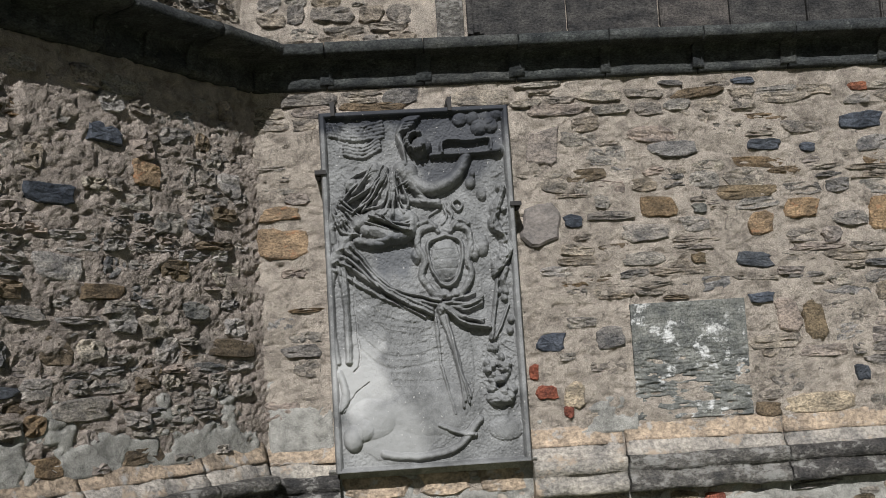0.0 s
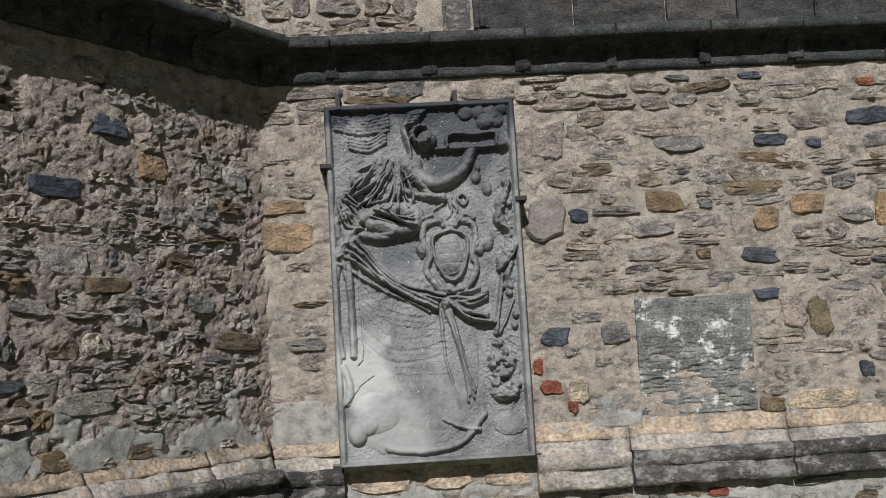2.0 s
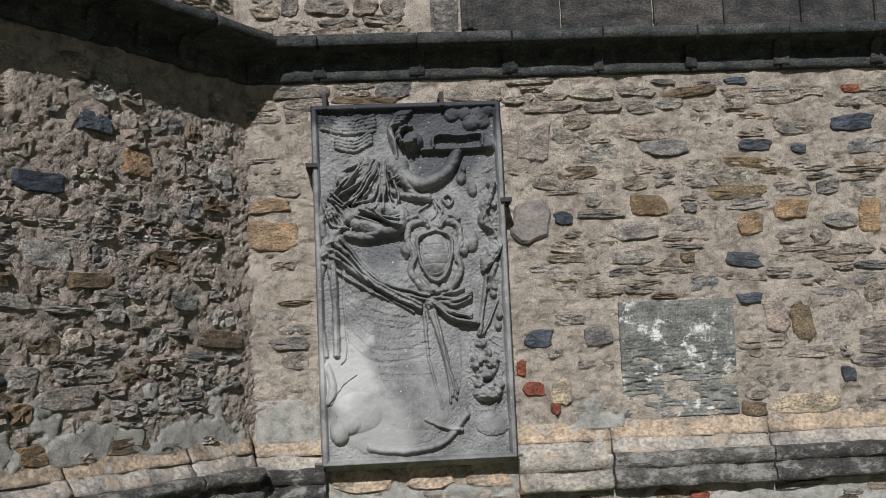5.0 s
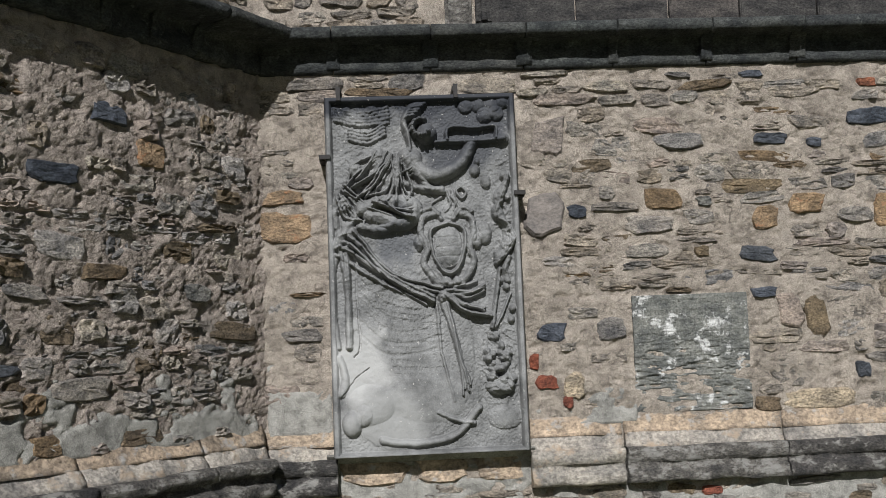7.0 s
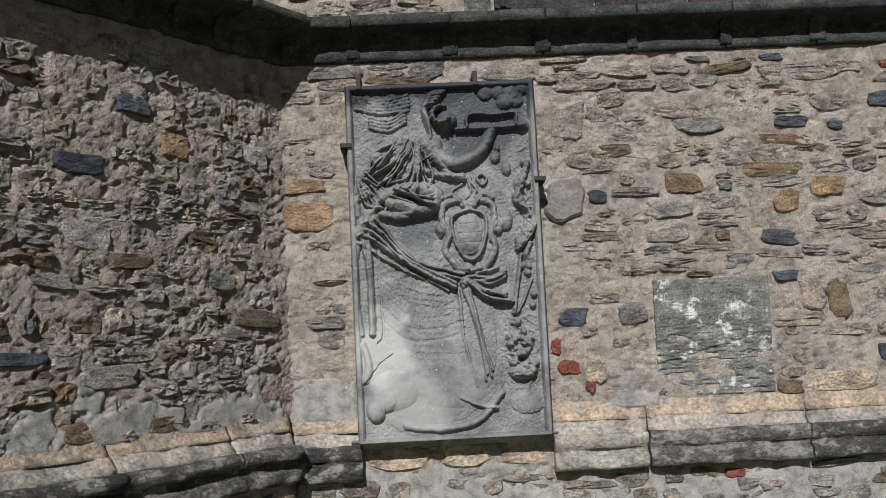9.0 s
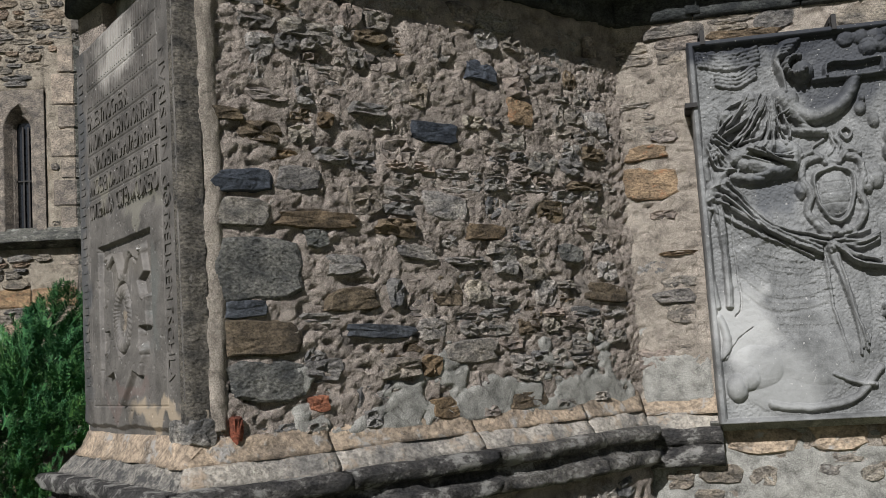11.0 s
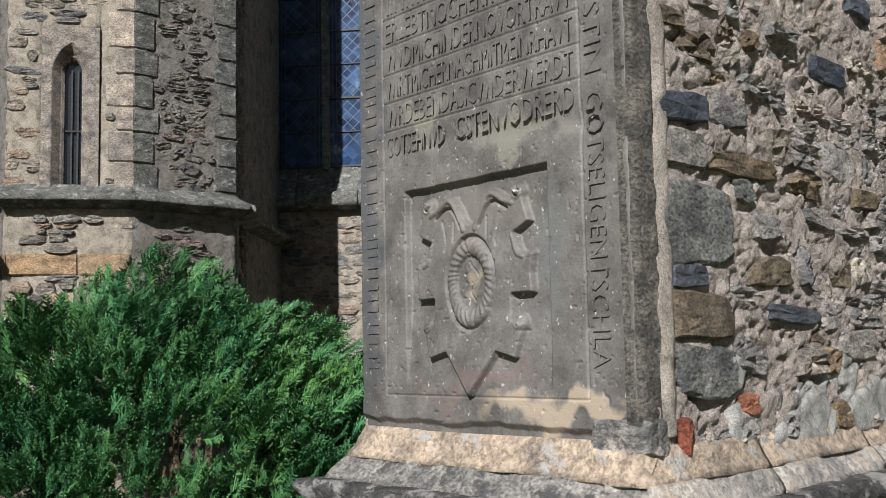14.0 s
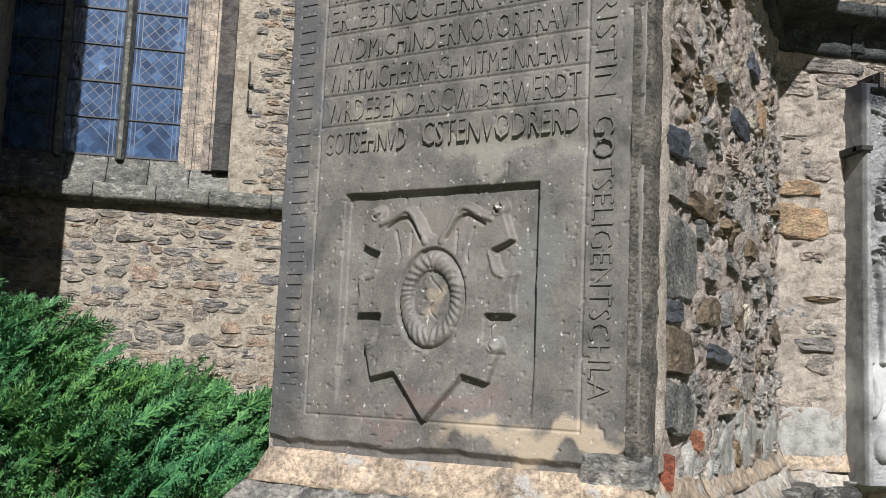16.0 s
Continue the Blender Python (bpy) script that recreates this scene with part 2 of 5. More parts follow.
M_RUBBLE = stone_mat("rubble_stone", [(0.24, 0.225, 0.21), (0.33, 0.30, 0.26), (0.28, 0.27, 0.26), (0.38, 0.34, 0.28),
                                      (0.21, 0.205, 0.20), (0.36, 0.33, 0.30), (0.30, 0.265, 0.22), (0.42, 0.39, 0.36)])
M_RUBBLE_LIGHT = stone_mat("pale_rubble_stone", [(0.31, 0.275, 0.235), (0.38, 0.33, 0.265), (0.23, 0.215, 0.20), (0.41, 0.365, 0.30),
                                                 (0.19, 0.18, 0.17), (0.31, 0.27, 0.225), (0.28, 0.235, 0.18), (0.33, 0.305, 0.27)])
M_SLATE = stone_mat("blue_slate", [(0.045, 0.052, 0.065), (0.07, 0.078, 0.095), (0.055, 0.06, 0.068)], 1.0, 0.55, bump=0.5)
M_BRICK = stone_mat("red_brick", [(0.26, 0.085, 0.05), (0.21, 0.075, 0.052), (0.29, 0.12, 0.07)], 1.2, 0.9, bump=0.7)
M_OCHRE = stone_mat("ochre_sandstone", [(0.31, 0.215, 0.125), (0.28, 0.20, 0.125), (0.26, 0.195, 0.13)], 1.0, 0.9, bump=0.7, patch=(0.36, 0.19, 0.10))
M_TUFF = stone_mat("grey_tooled_stone", [(0.17, 0.17, 0.155), (0.20, 0.195, 0.18)], 0.9, 0.95, pits=1.0)
M_PEACH = stone_mat("weathered_peach_sandstone", [(0.355, 0.28, 0.205), (0.35, 0.278, 0.205), (0.362, 0.285, 0.21)], 0.6, 0.93, pits=0.2, bump=0.7, patch=(0.36, 0.335, 0.30), contrast=0.75, stretch=(1, 1, 1.2))
M_DARKMOULD = stone_mat("soot_dark_moulding", [(0.09, 0.085, 0.08), (0.13, 0.12, 0.11), (0.16, 0.15, 0.135)], 0.9, 0.95, pits=0.8, patch=(0.33, 0.315, 0.285), patch_scale=9, patch_at=0.52)
M_WORN = stone_mat("worn_white_grey_ledge", [(0.30, 0.28, 0.25), (0.27, 0.255, 0.23)], 0.7, 0.95, pits=0.8, patch=(0.10, 0.096, 0.09), patch_at=0.52)
M_SMEAR = stone_mat("cement_smeared_sandstone", [(0.345, 0.315, 0.275), (0.36, 0.33, 0.285)], 0.6, 0.95, pits=0.4, bump=0.8, patch=(0.40, 0.315, 0.23), patch_scale=7, patch_at=0.55, contrast=0.7, stretch=(1, 1, 1.2))
M_CORNICE = stone_mat("sooty_cornice_stone", [(0.040, 0.043, 0.044), (0.046, 0.050, 0.049), (0.056, 0.058, 0.055)], 0.9, 0.9, pits=0.3, bump=0.6, patch=(0.11, 0.115, 0.105), patch_at=0.60)
M_ASHLAR = stone_mat("dark_ashlar", [(0.05, 0.048, 0.046), (0.065, 0.06, 0.056), (0.08, 0.072, 0.066)], 0.9, 0.9, pits=0.3, bump=0.6)
M_MORTAR = mortar_mat("sandy_mortar", (0.52, 0.455, 0.385), (0.36, 0.315, 0.265), stain=(0.22, 0.20, 0.175), stain_at=0.62)
M_MORTAR_D = mortar_mat("coarse_grey_mortar", (0.57, 0.49, 0.425), (0.39, 0.335, 0.29), bump=1.4, stain=(0.25, 0.22, 0.19), stain_at=0.6)
M_MORTAR_GREY = mortar_mat("smeared_cement_mortar", (0.33, 0.32, 0.29), (0.25, 0.245, 0.225), bump=0.5)
M_MORTAR_FAR = mortar_mat("cream_mortar", (0.43, 0.375, 0.30), (0.31, 0.27, 0.215), stain=(0.28, 0.23, 0.17), stain_at=0.6)
M_IRON = plain_mat("rusty_black_iron", (0.035, 0.032, 0.03), 0.7, 0.6)
M_BROWN = stone_mat("brown_sandstone", [(0.20, 0.155, 0.10), (0.17, 0.135, 0.095), (0.23, 0.165, 0.10)])
M_FLAT = stone_mat("smooth_pinkish_stone", [(0.21, 0.18, 0.155), (0.20, 0.175, 0.155), (0.23, 0.19, 0.16)], 0.8, 0.9, pits=0.2, bump=0.5)
M_PEBBLE = stone_mat("smooth_grey_brown_pebble", [(0.165, 0.145, 0.13), (0.16, 0.142, 0.128)], 0.7, 0.8, pits=0.05, bump=0.15, contrast=0.45)
M_PALE = stone_mat("pale_yellow_stone", [(0.40, 0.33, 0.23), (0.36, 0.30, 0.22)], 0.9, 0.92, bump=0.7)

# ---------- the plan ----------
CX, CY = -2.403, 3.900           # outer right corner of the buttress
MAIN = Face((-0.765, 6.10), (6.235, 6.10))
SIDE = Face((CX, CY), (-0.765, 6.07), 0.035)
FRONT = Face((-3.375, 4.84), (CX, CY))
LEFT = Face((-2.0, 6.61), (-3.375, 4.84))
CORNICE = 3.34      # underside of the cornice

ground = tagged(raw("ground", [(-60, -60, 0), (60, -60, 0), (60, 60, 0), (-60, 60, 0)], [[0, 1, 2, 3]],
                    plain_mat("dry_grass_ground", (0.10, 0.11, 0.05), 0.95, 0, 0.5, 4, 1.0)), "dry short grass round the church", "ground", kind="structure")


def rough_height(amp, scale, seed, bias=0.0, pits=7.0):
    def height(U, V):
        big = fbm(U * scale + 3, V * scale * 1.5 + 8, seed, 5, 0.62)
        pit = np.clip(vnoise(U * 15 + 4, V * 24, seed + 7) - 0.70, 0, 1) + np.clip(vnoise(U * 31, V * 47 + 3, seed + 8) - 0.74, 0, 1)
        fine = fbm(U * scale * 6, V * scale * 7, seed + 5, 3, 0.6)
        return bias + amp * (2.2 * big - pits * pit + 0.5 * fine)
    return height


def wall(name, face, u0, u1, v0, v1, thick, amp, scale, seed, material, label, step=0.02, bias=0.0, pits=7.0):
    ob = relief(name, face, u0, u1, v0, v1, max(2, int((u1 - u0) / step)), max(2, int((v1 - v0) / step)),
                rough_height(amp, scale, seed, bias, pits), thick, material)
    return tagged(ob, label, "wall", kind="structure")


wall_main = wall("wall_main", MAIN, -0.1, 7.0, 0, CORNICE + 0.05, 0.6, 0.016, 7, 11, M_MORTAR, "rubble stone wall of a church in sandy mortar", 0.0125, -0.003, 5.0)
wall_side = wall("wall_buttress_side", SIDE, 0.11, SIDE.length + 0.1, 0, CORNICE + 0.05, 0.5, 0.022, 9, 21, M_MORTAR_D, "coarse rubble side of a diagonal buttress", 0.0105, -0.003, 4.0)
wall_front = wall("wall_buttress_front", FRONT, 0.02, FRONT.length - 0.12, 0, 3.36, 0.5, 0.006, 6, 31, M_MORTAR_GREY, "front of a diagonal buttress behind a grave slab", 0.04, -0.12)
wall_left = wall("wall_buttress_left", LEFT, 0, LEFT.length - 0.02, 0, 3.36, 0.3, 0.01, 6, 41, M_MORTAR_D, "shaded rubble side of a diagonal buttress", 0.05)
wall_up = wall("wall_main_upper", MAIN, -0.1, 7.0, CORNICE + 0.06, 7.0, 0.6, 0.012, 7, 51, M_MORTAR, "upper rubble wall above the cornice", 0.03, -0.02)
wall_side_up = wall("wall_buttress_upper", SIDE, 0.0, SIDE.length + 0.1, CORNICE + 0.06, 6.0, 0.5, 0.012, 7, 61, M_MORTAR, "upper rubble side of the buttress", 0.03, -0.06)

# cornice: sloped top, deep hollow, lower fillet
CORN = [(0.0, 3.59), (0.17, 3.575), (0.208, 3.56), (0.214, 3.53), (0.205, 3.505), (0.19, 3.497), (0.06, 3.49), (0.035, 3.47), (0.032, 3.40), (0.036, 3.36), (0.028, 3.34), (0.0, 3.33)]
CORN_SIDE = [(h * 1.4 if h > 0.1 else h, v) for h, v in CORN]      # it overhangs more on the buttress
cornice = thing("cornice", -0.7, 6.1, 3.3, "sooty dark stone cornice with a hollow underside", "cornice", kind="structure")
u, k = 0.02, 0
for w in (0.44, 0.58, 0.56, 0.54, 0.57, 0.56, 0.60, 0.55, 0.6, 0.6, 0.6):
    profile_run("cornice_block", MAIN, u + 0.004, u + w - 0.004, CORN, M_CORNICE, cornice, wear=0.011, seed=k, skew0=-0.45 if k == 0 else 0.0)
    u, k = u + w, k + 1
u = SIDE.length
for w in (0.5, 0.62, 0.55, 0.6, 0.44):
    last = k == 15
    profile_run("cornice_block", SIDE, max(u - w, 0) + 0.004, u - 0.004, CORN_SIDE, M_CORNICE, cornice, wear=0.011, seed=k, skew1=0.45 if u == SIDE.length else 0.0, skew0=-1.0 if last else 0.0)
    u, k = u - w, k + 1
profile_run("cornice_block", FRONT, 0, FRONT.length, CORN_SIDE, M_CORNICE, cornice, wear=0.011, seed=k, skew0=-1.0, skew1=1.0)
profile_run("cornice_block", LEFT, 1.5, LEFT.length, CORN, M_CORNICE, cornice, wear=0.011, seed=k + 1, skew1=1.0)

rng = np.random.RandomState(14)
for face, joints in ((MAIN, (0.46, 1.04, 1.60, 2.14, 2.71, 3.27, 3.87)), (SIDE, (0.45, 1.04, 1.59, 1.92, 2.21))):
    for u in joints:
        w = rng.uniform(0.03, 0.05)
        profile_run("cornice_nub", face, u - w, u + w, [(0.13, 3.497), (0.065, 3.47), (0.05, 3.41), (0.042, 3.355)], M_CORNICE, cornice, wear=0.02, seed=int(u * 20), step=0.012)

# base moulding
BASE_TOP = [(-0.01, 1.285), (0.008, 1.26), (0.022, 1.22), (0.05, 1.175)]
BASE_MID = [(0.046, 1.177), (0.066, 1.15), (0.09, 1.115), (0.105, 1.09)]
BASE_LOW = [(0.09, 1.102), (0.165, 1.10), (0.185, 1.07), (0.17, 1.03), (0.12, 1.015), (0.13, 0.98), (0.175, 0.965), (0.18, 0.92), (0.15, 0.90), (0.10, 0.895)]
base = thing("base_moulding", -2, 4.4, 0.9, "weathered sandstone base moulding along the wall", "moulding", kind="structure")
u, k = 0.0, 0
for w in (0.62, 0.80, 0.78, 0.513):
    a, b = u, min(SIDE.length, u + w)
    profile_run("peach_course", SIDE, a + 0.001, b - 0.001, BASE_TOP, M_PEACH, base, wear=0.014, seed=3, skew0=-1.0 if k == 0 else 0, skew1=-0.45 if k == 3 else 0)
    profile_run("cement_course", SIDE, a, b, BASE_MID, M_SMEAR, base, wear=0.030, seed=5, skew0=-1.0 if k == 0 else 0, skew1=-0.45 if k == 3 else 0)
    profile_run("dark_course", SIDE, a + 0.001, b - 0.002, BASE_LOW, M_DARKMOULD, base, wear=0.030, seed=9, skew0=-1.0 if k == 0 else 0, skew1=-0.45 if k == 3 else 0)
    u, k = b, k + 1
profile_run("peach_course", FRONT, 0, FRONT.length, BASE_TOP, M_PEACH, base, wear=0.020, seed=20, skew0=-1.0, skew1=1.0)
profile_run("cement_course", FRONT, 0, FRONT.length, BASE_MID, M_WORN, base, wear=0.024, seed=22, skew0=-1.0, skew1=1.0)
profile_run("dark_course", FRONT, 0, FRONT.length, BASE_LOW, M_DARKMOULD, base, wear=0.030, seed=21, skew0=-1.0, skew1=1.0)
for u0, u1, s in ((0.0, 0.42, 30), (1.53, 2.07, 31), (2.085, 3.02, 32), (3.03, 4.4, 33), (4.41, 6.5, 34)):
    profile_run("peach_course", MAIN, u0, u1, [(h * 0.6, v - 0.03) for h, v in BASE_TOP], M_PEACH, base, wear=0.014, seed=30, skew0=0.45 if u0 == 0 else 0)
    profile_run("cement_course", MAIN, u0, u1, [(h * 0.6, v - 0.03) for h, v in BASE_MID], M_SMEAR, base, wear=0.034, seed=37, skew0=0.45 if u0 == 0 else 0)
    profile_run("dark_course", MAIN, u0, u1, [(h * 0.6, v - 0.03) for h, v in BASE_LOW], M_DARKMOULD if s != 31 else M_SMEAR, base, wear=0.024, seed=35, skew0=0.45 if u0 == 0 else 0)
wall_plinth = wall("wall_plinth", SIDE, -0.1, SIDE.length - 0.06, 0, 0.91, 0.4, 0.02, 8, 71, M_MORTAR_D, "rubble plinth of the buttress", 0.02, 0.10)
wall_plinth_front = wall("wall_plinth_front", FRONT, -0.1, FRONT.length + 0.1, 0, 0.91, 0.4, 0.015, 8, 81, M_MORTAR_D, "rubble plinth under the slab", 0.03, 0.10)

CHURCH = Face((-12.36, 13.8), (0.64, 13.8), 0.0, 0.15)
TUR = [(-8.35, 10.55), (-7.566, 9.80), (-6.50, 10.12), (-5.78, 10.95), (-6.02, 12.0), (-6.10, 13.8)]

# ---------- rubble stones ----------


def free(face, u, v, w, h, pad=0.0):
    return all(abs(u - a) > (w + c) / 2 + pad or abs(v - b) > (h + d) / 2 + pad for a, b, c, d in face.taken)


def take(face, u, v, w, h):
    face.taken.append((u, v, w, h))


def stone_shape(face, u, v, w, h, proud, rng, off=0.0, n=12, square=3.2, rough=0.012):
    """One irregular stone: an outline, a rounded rim and a bumpy crown. Returns verts and faces."""
    ph = rng.rand(3) * 6.28
    tilt = rng.uniform(-0.12, 0.12)
    lean = rng.uniform(-0.35, 0.35, 2) * proud
    verts, faces = [], []
    rings = ((1.05, -0.04), (1.0, proud * 0.45 - 0.004), (0.88, proud), (0.46, proud))
    ang = (np.arange(n) + 0.5 + rng.uniform(-0.33, 0.33, n)) * 2 * math.pi / n
    rad = np.array([1.0 / (abs(math.cos(a)) ** square + abs(math.sin(a)) ** square) ** (1 / square) for a in ang])
    rad *= 1 + rng.uniform(-0.11, 0.08, n) + 0.08 * np.sin(2 * ang + ph[0]) + 0.05 * np.sin(3 * ang + ph[1])
    for k, (s, z) in enumerate(rings):
        for a, r in zip(ang, rad):
            x, y = 0.5 * w * r * math.cos(a) * s, 0.5 * h * r * math.sin(a) * s
            x, y = x - tilt * y * 1.5, y + tilt * x * 0.5
            q = z + off + lean[0] * math.cos(a) * s + lean[1] * math.sin(a) * s
            q += rng.uniform(-rough, rough) if k >= 2 else rng.uniform(-0.004, 0.004)
            verts.append(face.at(u + x, v + y, q))
    verts.append(face.at(u, v, proud + off + rng.uniform(-rough, rough)))
    for k in range(len(rings) - 1):
        for i in range(n):
            j = (i + 1) % n
            faces.append([k * n + i, k * n + j, (k + 1) * n + j, (k + 1) * n + i])
    last = (len(rings) - 1) * n
    for i in range(n):
        faces.append([last + i, last + (i + 1) % n, len(verts) - 1])
    return verts, faces


RNG = np.random.RandomState(5)
PARENT = {id(MAIN): wall_main, id(SIDE): wall_side}


def set_stone(face, u, v, w, h, material, proud=0.014, parent=None, off=0.0):
    verts, faces = stone_shape(face, u, v, w * 0.96, h * 0.96, proud, RNG, off, 14, 7.0, 0.005)
    name = "brick" if material is M_BRICK else "stone"
    raw(name, verts, faces, material, parent or PARENT[id(face)], smooth=False)
    take(face, u, v, w, h)


def courses(face, parent, u0, u1, v0, v1, hs, ws, material, seed, skip=0.1, proud=(0.0, 0.03), off=0.0, limit=300, extra="", n=12, edge=None, rough=0.012, pieces=None):
    """Fills a stretch of wall with rough courses of rubble; the first ones are objects, the rest one joined mesh."""
    rng = np.random.RandomState(seed)
    jv, jf, made, v = [], [], 0, v0
    while v < v1 - 0.02:
        h = rng.uniform(*hs)
        u = u0 - rng.uniform(0, ws[0])
        while u < u1:
            w = rng.uniform(*ws) * (0.75 + 0.5 * rng.rand())
            hh, vv = h * rng.uniform(0.78, 1.15), v + h / 2 + rng.uniform(-0.018, 0.018)
            uu = u + w / 2
            u += w + rng.uniform(0.004, 0.03)
            two = rng.rand() < 0.22 and h > 0.08
            todo = [(uu, vv + h * 0.26, w, hh * 0.42), (uu + rng.uniform(-0.03, 0.03), vv - h * 0.24, w * rng.uniform(0.6, 1.0), hh * 0.42)] if two else [(uu, vv, w, hh)]
            for a, b, c, d in todo:
                if rng.rand() < skip or a - c / 2 < u0 - 0.02 or a + c / 2 > u1 + 0.02 or b + d / 2 > v1 or not free(face, a, b, c * 0.8, d * 0.8):
                    continue
                verts, faces = stone_shape(face, a, b, c * 0.97, d * 0.97, rng.uniform(*proud), rng, off, n, rng.uniform(2.8, 7.0), rough)
                if made < limit:
                    mat = material
                    if pieces is not None and rng.rand() < pieces[0]:
                        mat = pieces[1][rng.randint(len(pieces[1]))]
                    raw("stone", verts, faces, mat, parent, smooth=False)
                    made += 1
                else:
                    base_i = len(jv)
                    jv += verts
                    jf += [[q + base_i for q in f] for f in faces]
        v += h * 0.97
    if jv:
        ob = raw("rubble_stones", jv, jf, stuff_of(material), parent, smooth=False)
        tagged(ob, "more rubble stones bedded in the mortar", kind="stuff")


STUFF = {}


def stuff_of(material):
    if material.name not in STUFF:
        mat = material.copy()
        mat.name = material.name + "_joined"
        nt = mat.node_tree
        info = [x for x in nt.nodes if x.bl_idname == "ShaderNodeObjectInfo"]
        if info:
            geo = nt.nodes.new("ShaderNodeNewGeometry")
            for l in list(info[0].outputs["Random"].links):
                nt.links.new(geo.outputs["Random Per Island"], l.to_socket)
        STUFF[material.name] = mat
    return STUFF[material.name]


# rectangles kept clear: slab, plaque, mouldings
take(MAIN, 0.965, 2.12, 1.16, 2.1)
take(MAIN, 2.52, 1.60, 0.70, 0.70)
take(MAIN, 4.0, 1.08, 4.95, 0.33)
take(MAIN, 0.18, 1.08, 0.50, 0.36)
set_stone(SIDE, 0.27, 2.29, 0.28, 0.11, M_SLATE)
set_stone(SIDE, 0.33, 1.93, 0.41, 0.28, M_TUFF)
set_stone(SIDE, 0.27, 1.77, 0.20, 0.08, M_SLATE)
set_stone(SIDE, 0.34, 1.65, 0.35, 0.16, M_BROWN)
set_stone(SIDE, 0.35, 1.48, 0.35, 0.17, M_TUFF)
set_stone(SIDE, 0.93, 1.66, 0.37, 0.07, M_SLATE)
set_stone(SIDE, 1.32, 2.58, 0.30, 0.10, M_SLATE)
set_stone(SIDE, 1.64, 2.92, 0.21, 0.11, M_SLATE)
set_stone(SIDE, 0.59, 1.37, 0.10, 0.075, M_BRICK)
set_stone(SIDE, 1.90, 2.74, 0.18, 0.15, M_OCHRE)
set_stone(SIDE, 1.35, 2.23, 0.28, 0.13, M_RUBBLE)
set_stone(SIDE, 2.22, 2.03, 0.19, 0.10, M_TUFF)
set_stone(SIDE, 2.49, 1.82, 0.39, 0.10, M_BROWN)
set_stone(SIDE, 0.79, 1.80, 0.29, 0.10, M_BROWN)
set_stone(SIDE, 1.27, 1.30, 0.17, 0.10, M_BROWN)
set_stone(SIDE, 1.82, 1.30, 0.27, 0.09, M_BROWN)
set_stone(SIDE, 1.22, 1.66, 0.17, 0.10, M_RUBBLE)
set_stone(SIDE, 1.45, 1.55, 0.36, 0.11, M_RUBBLE)
set_stone(SIDE, 0.54, 2.31, 0.23, 0.11, M_RUBBLE)
set_stone(SIDE, 0.63, 2.14, 0.41, 0.08, M_BROWN)
set_stone(SIDE, 0.62, 2.06, 0.12, 0.08, M_TUFF)
set_stone(SIDE, 1.60, 2.12, 0.26, 0.09, M_BROWN)
set_stone(SIDE, 1.16, 2.01, 0.23, 0.07, M_RUBBLE)
set_stone(SIDE, 0.75, 1.95, 0.21, 0.09, M_RUBBLE)
set_stone(SIDE, 0.20, 2.56, 0.17, 0.06, M_BROWN)
set_stone(SIDE, 0.27, 2.16, 0.26, 0.13, M_RUBBLE)
set_stone(MAIN, 0.14, 2.60, 0.24, 0.09, M_OCHRE)
set_stone(MAIN, 0.15, 2.42, 0.33, 0.18, M_OCHRE)
set_stone(MAIN, 1.68, 2.45, 0.24, 0.26, M_PEBBLE, 0.022)
set_stone(MAIN, 1.88, 2.46, 0.12, 0.08, M_SLATE)
set_stone(MAIN, 1.69, 1.75, 0.17, 0.11, M_SLATE)
set_stone(MAIN, 2.96, 2.17, 0.23, 0.10, M_SLATE)
set_stone(MAIN, 3.08, 2.87, 0.20, 0.08, M_SLATE)
set_stone(MAIN, 3.70, 2.99, 0.26, 0.11, M_SLATE)
set_stone(MAIN, 3.35, 2.84, 0.09, 0.06, M_SLATE)
set_stone(MAIN, 3.02, 2.39, 0.16, 0.14, M_OCHRE)
set_stone(MAIN, 3.28, 2.47, 0.22, 0.13, M_OCHRE)
set_stone(MAIN, 3.76, 2.41, 0.14, 0.22, M_OCHRE)
set_stone(MAIN, 2.40, 2.52, 0.21, 0.14, M_BROWN)
set_stone(MAIN, 1.73, 2.92, 0.19, 0.24, M_FLAT)
set_stone(MAIN, 3.71, 3.20, 0.11, 0.06, M_BRICK)
set_stone(MAIN, 1.58, 1.58, 0.06, 0.09, M_BRICK)
set_stone(MAIN, 1.65, 1.46, 0.13, 0.09, M_BRICK)
set_stone(MAIN, 1.77, 1.34, 0.06, 0.07, M_BRICK)
set_stone(MAIN, 2.96, 1.28, 0.15, 0.09, M_BROWN)
set_stone(MAIN, 3.28, 1.30, 0.41, 0.13, M_PALE)
set_stone(MAIN, 3.13, 1.83, 0.15, 0.20, M_FLAT)
set_stone(MAIN, 3.29, 1.79, 0.14, 0.23, M_BROWN)
set_stone(MAIN, 2.98, 1.94, 0.15, 0.07, M_SLATE)
set_stone(MAIN, 3.55, 1.46, 0.09, 0.10, M_SLATE)
set_stone(MAIN, 2.59, 0.80, 0.12, 0.06, M_BRICK)
set_stone(MAIN, 1.37, 3.24, 0.37, 0.10, M_RUBBLE_LIGHT)
set_stone(MAIN, 2.99, 3.27, 0.14, 0.05, M_SLATE)
set_stone(MAIN, 2.62, 2.20, 0.08, 0.07, M_BROWN)
set_stone(MAIN, 2.65, 2.50, 0.09, 0.06, M_TUFF)
set_stone(MAIN, 2.05, 1.76, 0.17, 0.13, M_RUBBLE)
set_stone(MAIN, 1.81, 1.43, 0.13, 0.15, M_PALE)
set_stone(MAIN, 2.31, 2.37, 0.31, 0.11, M_RUBBLE)
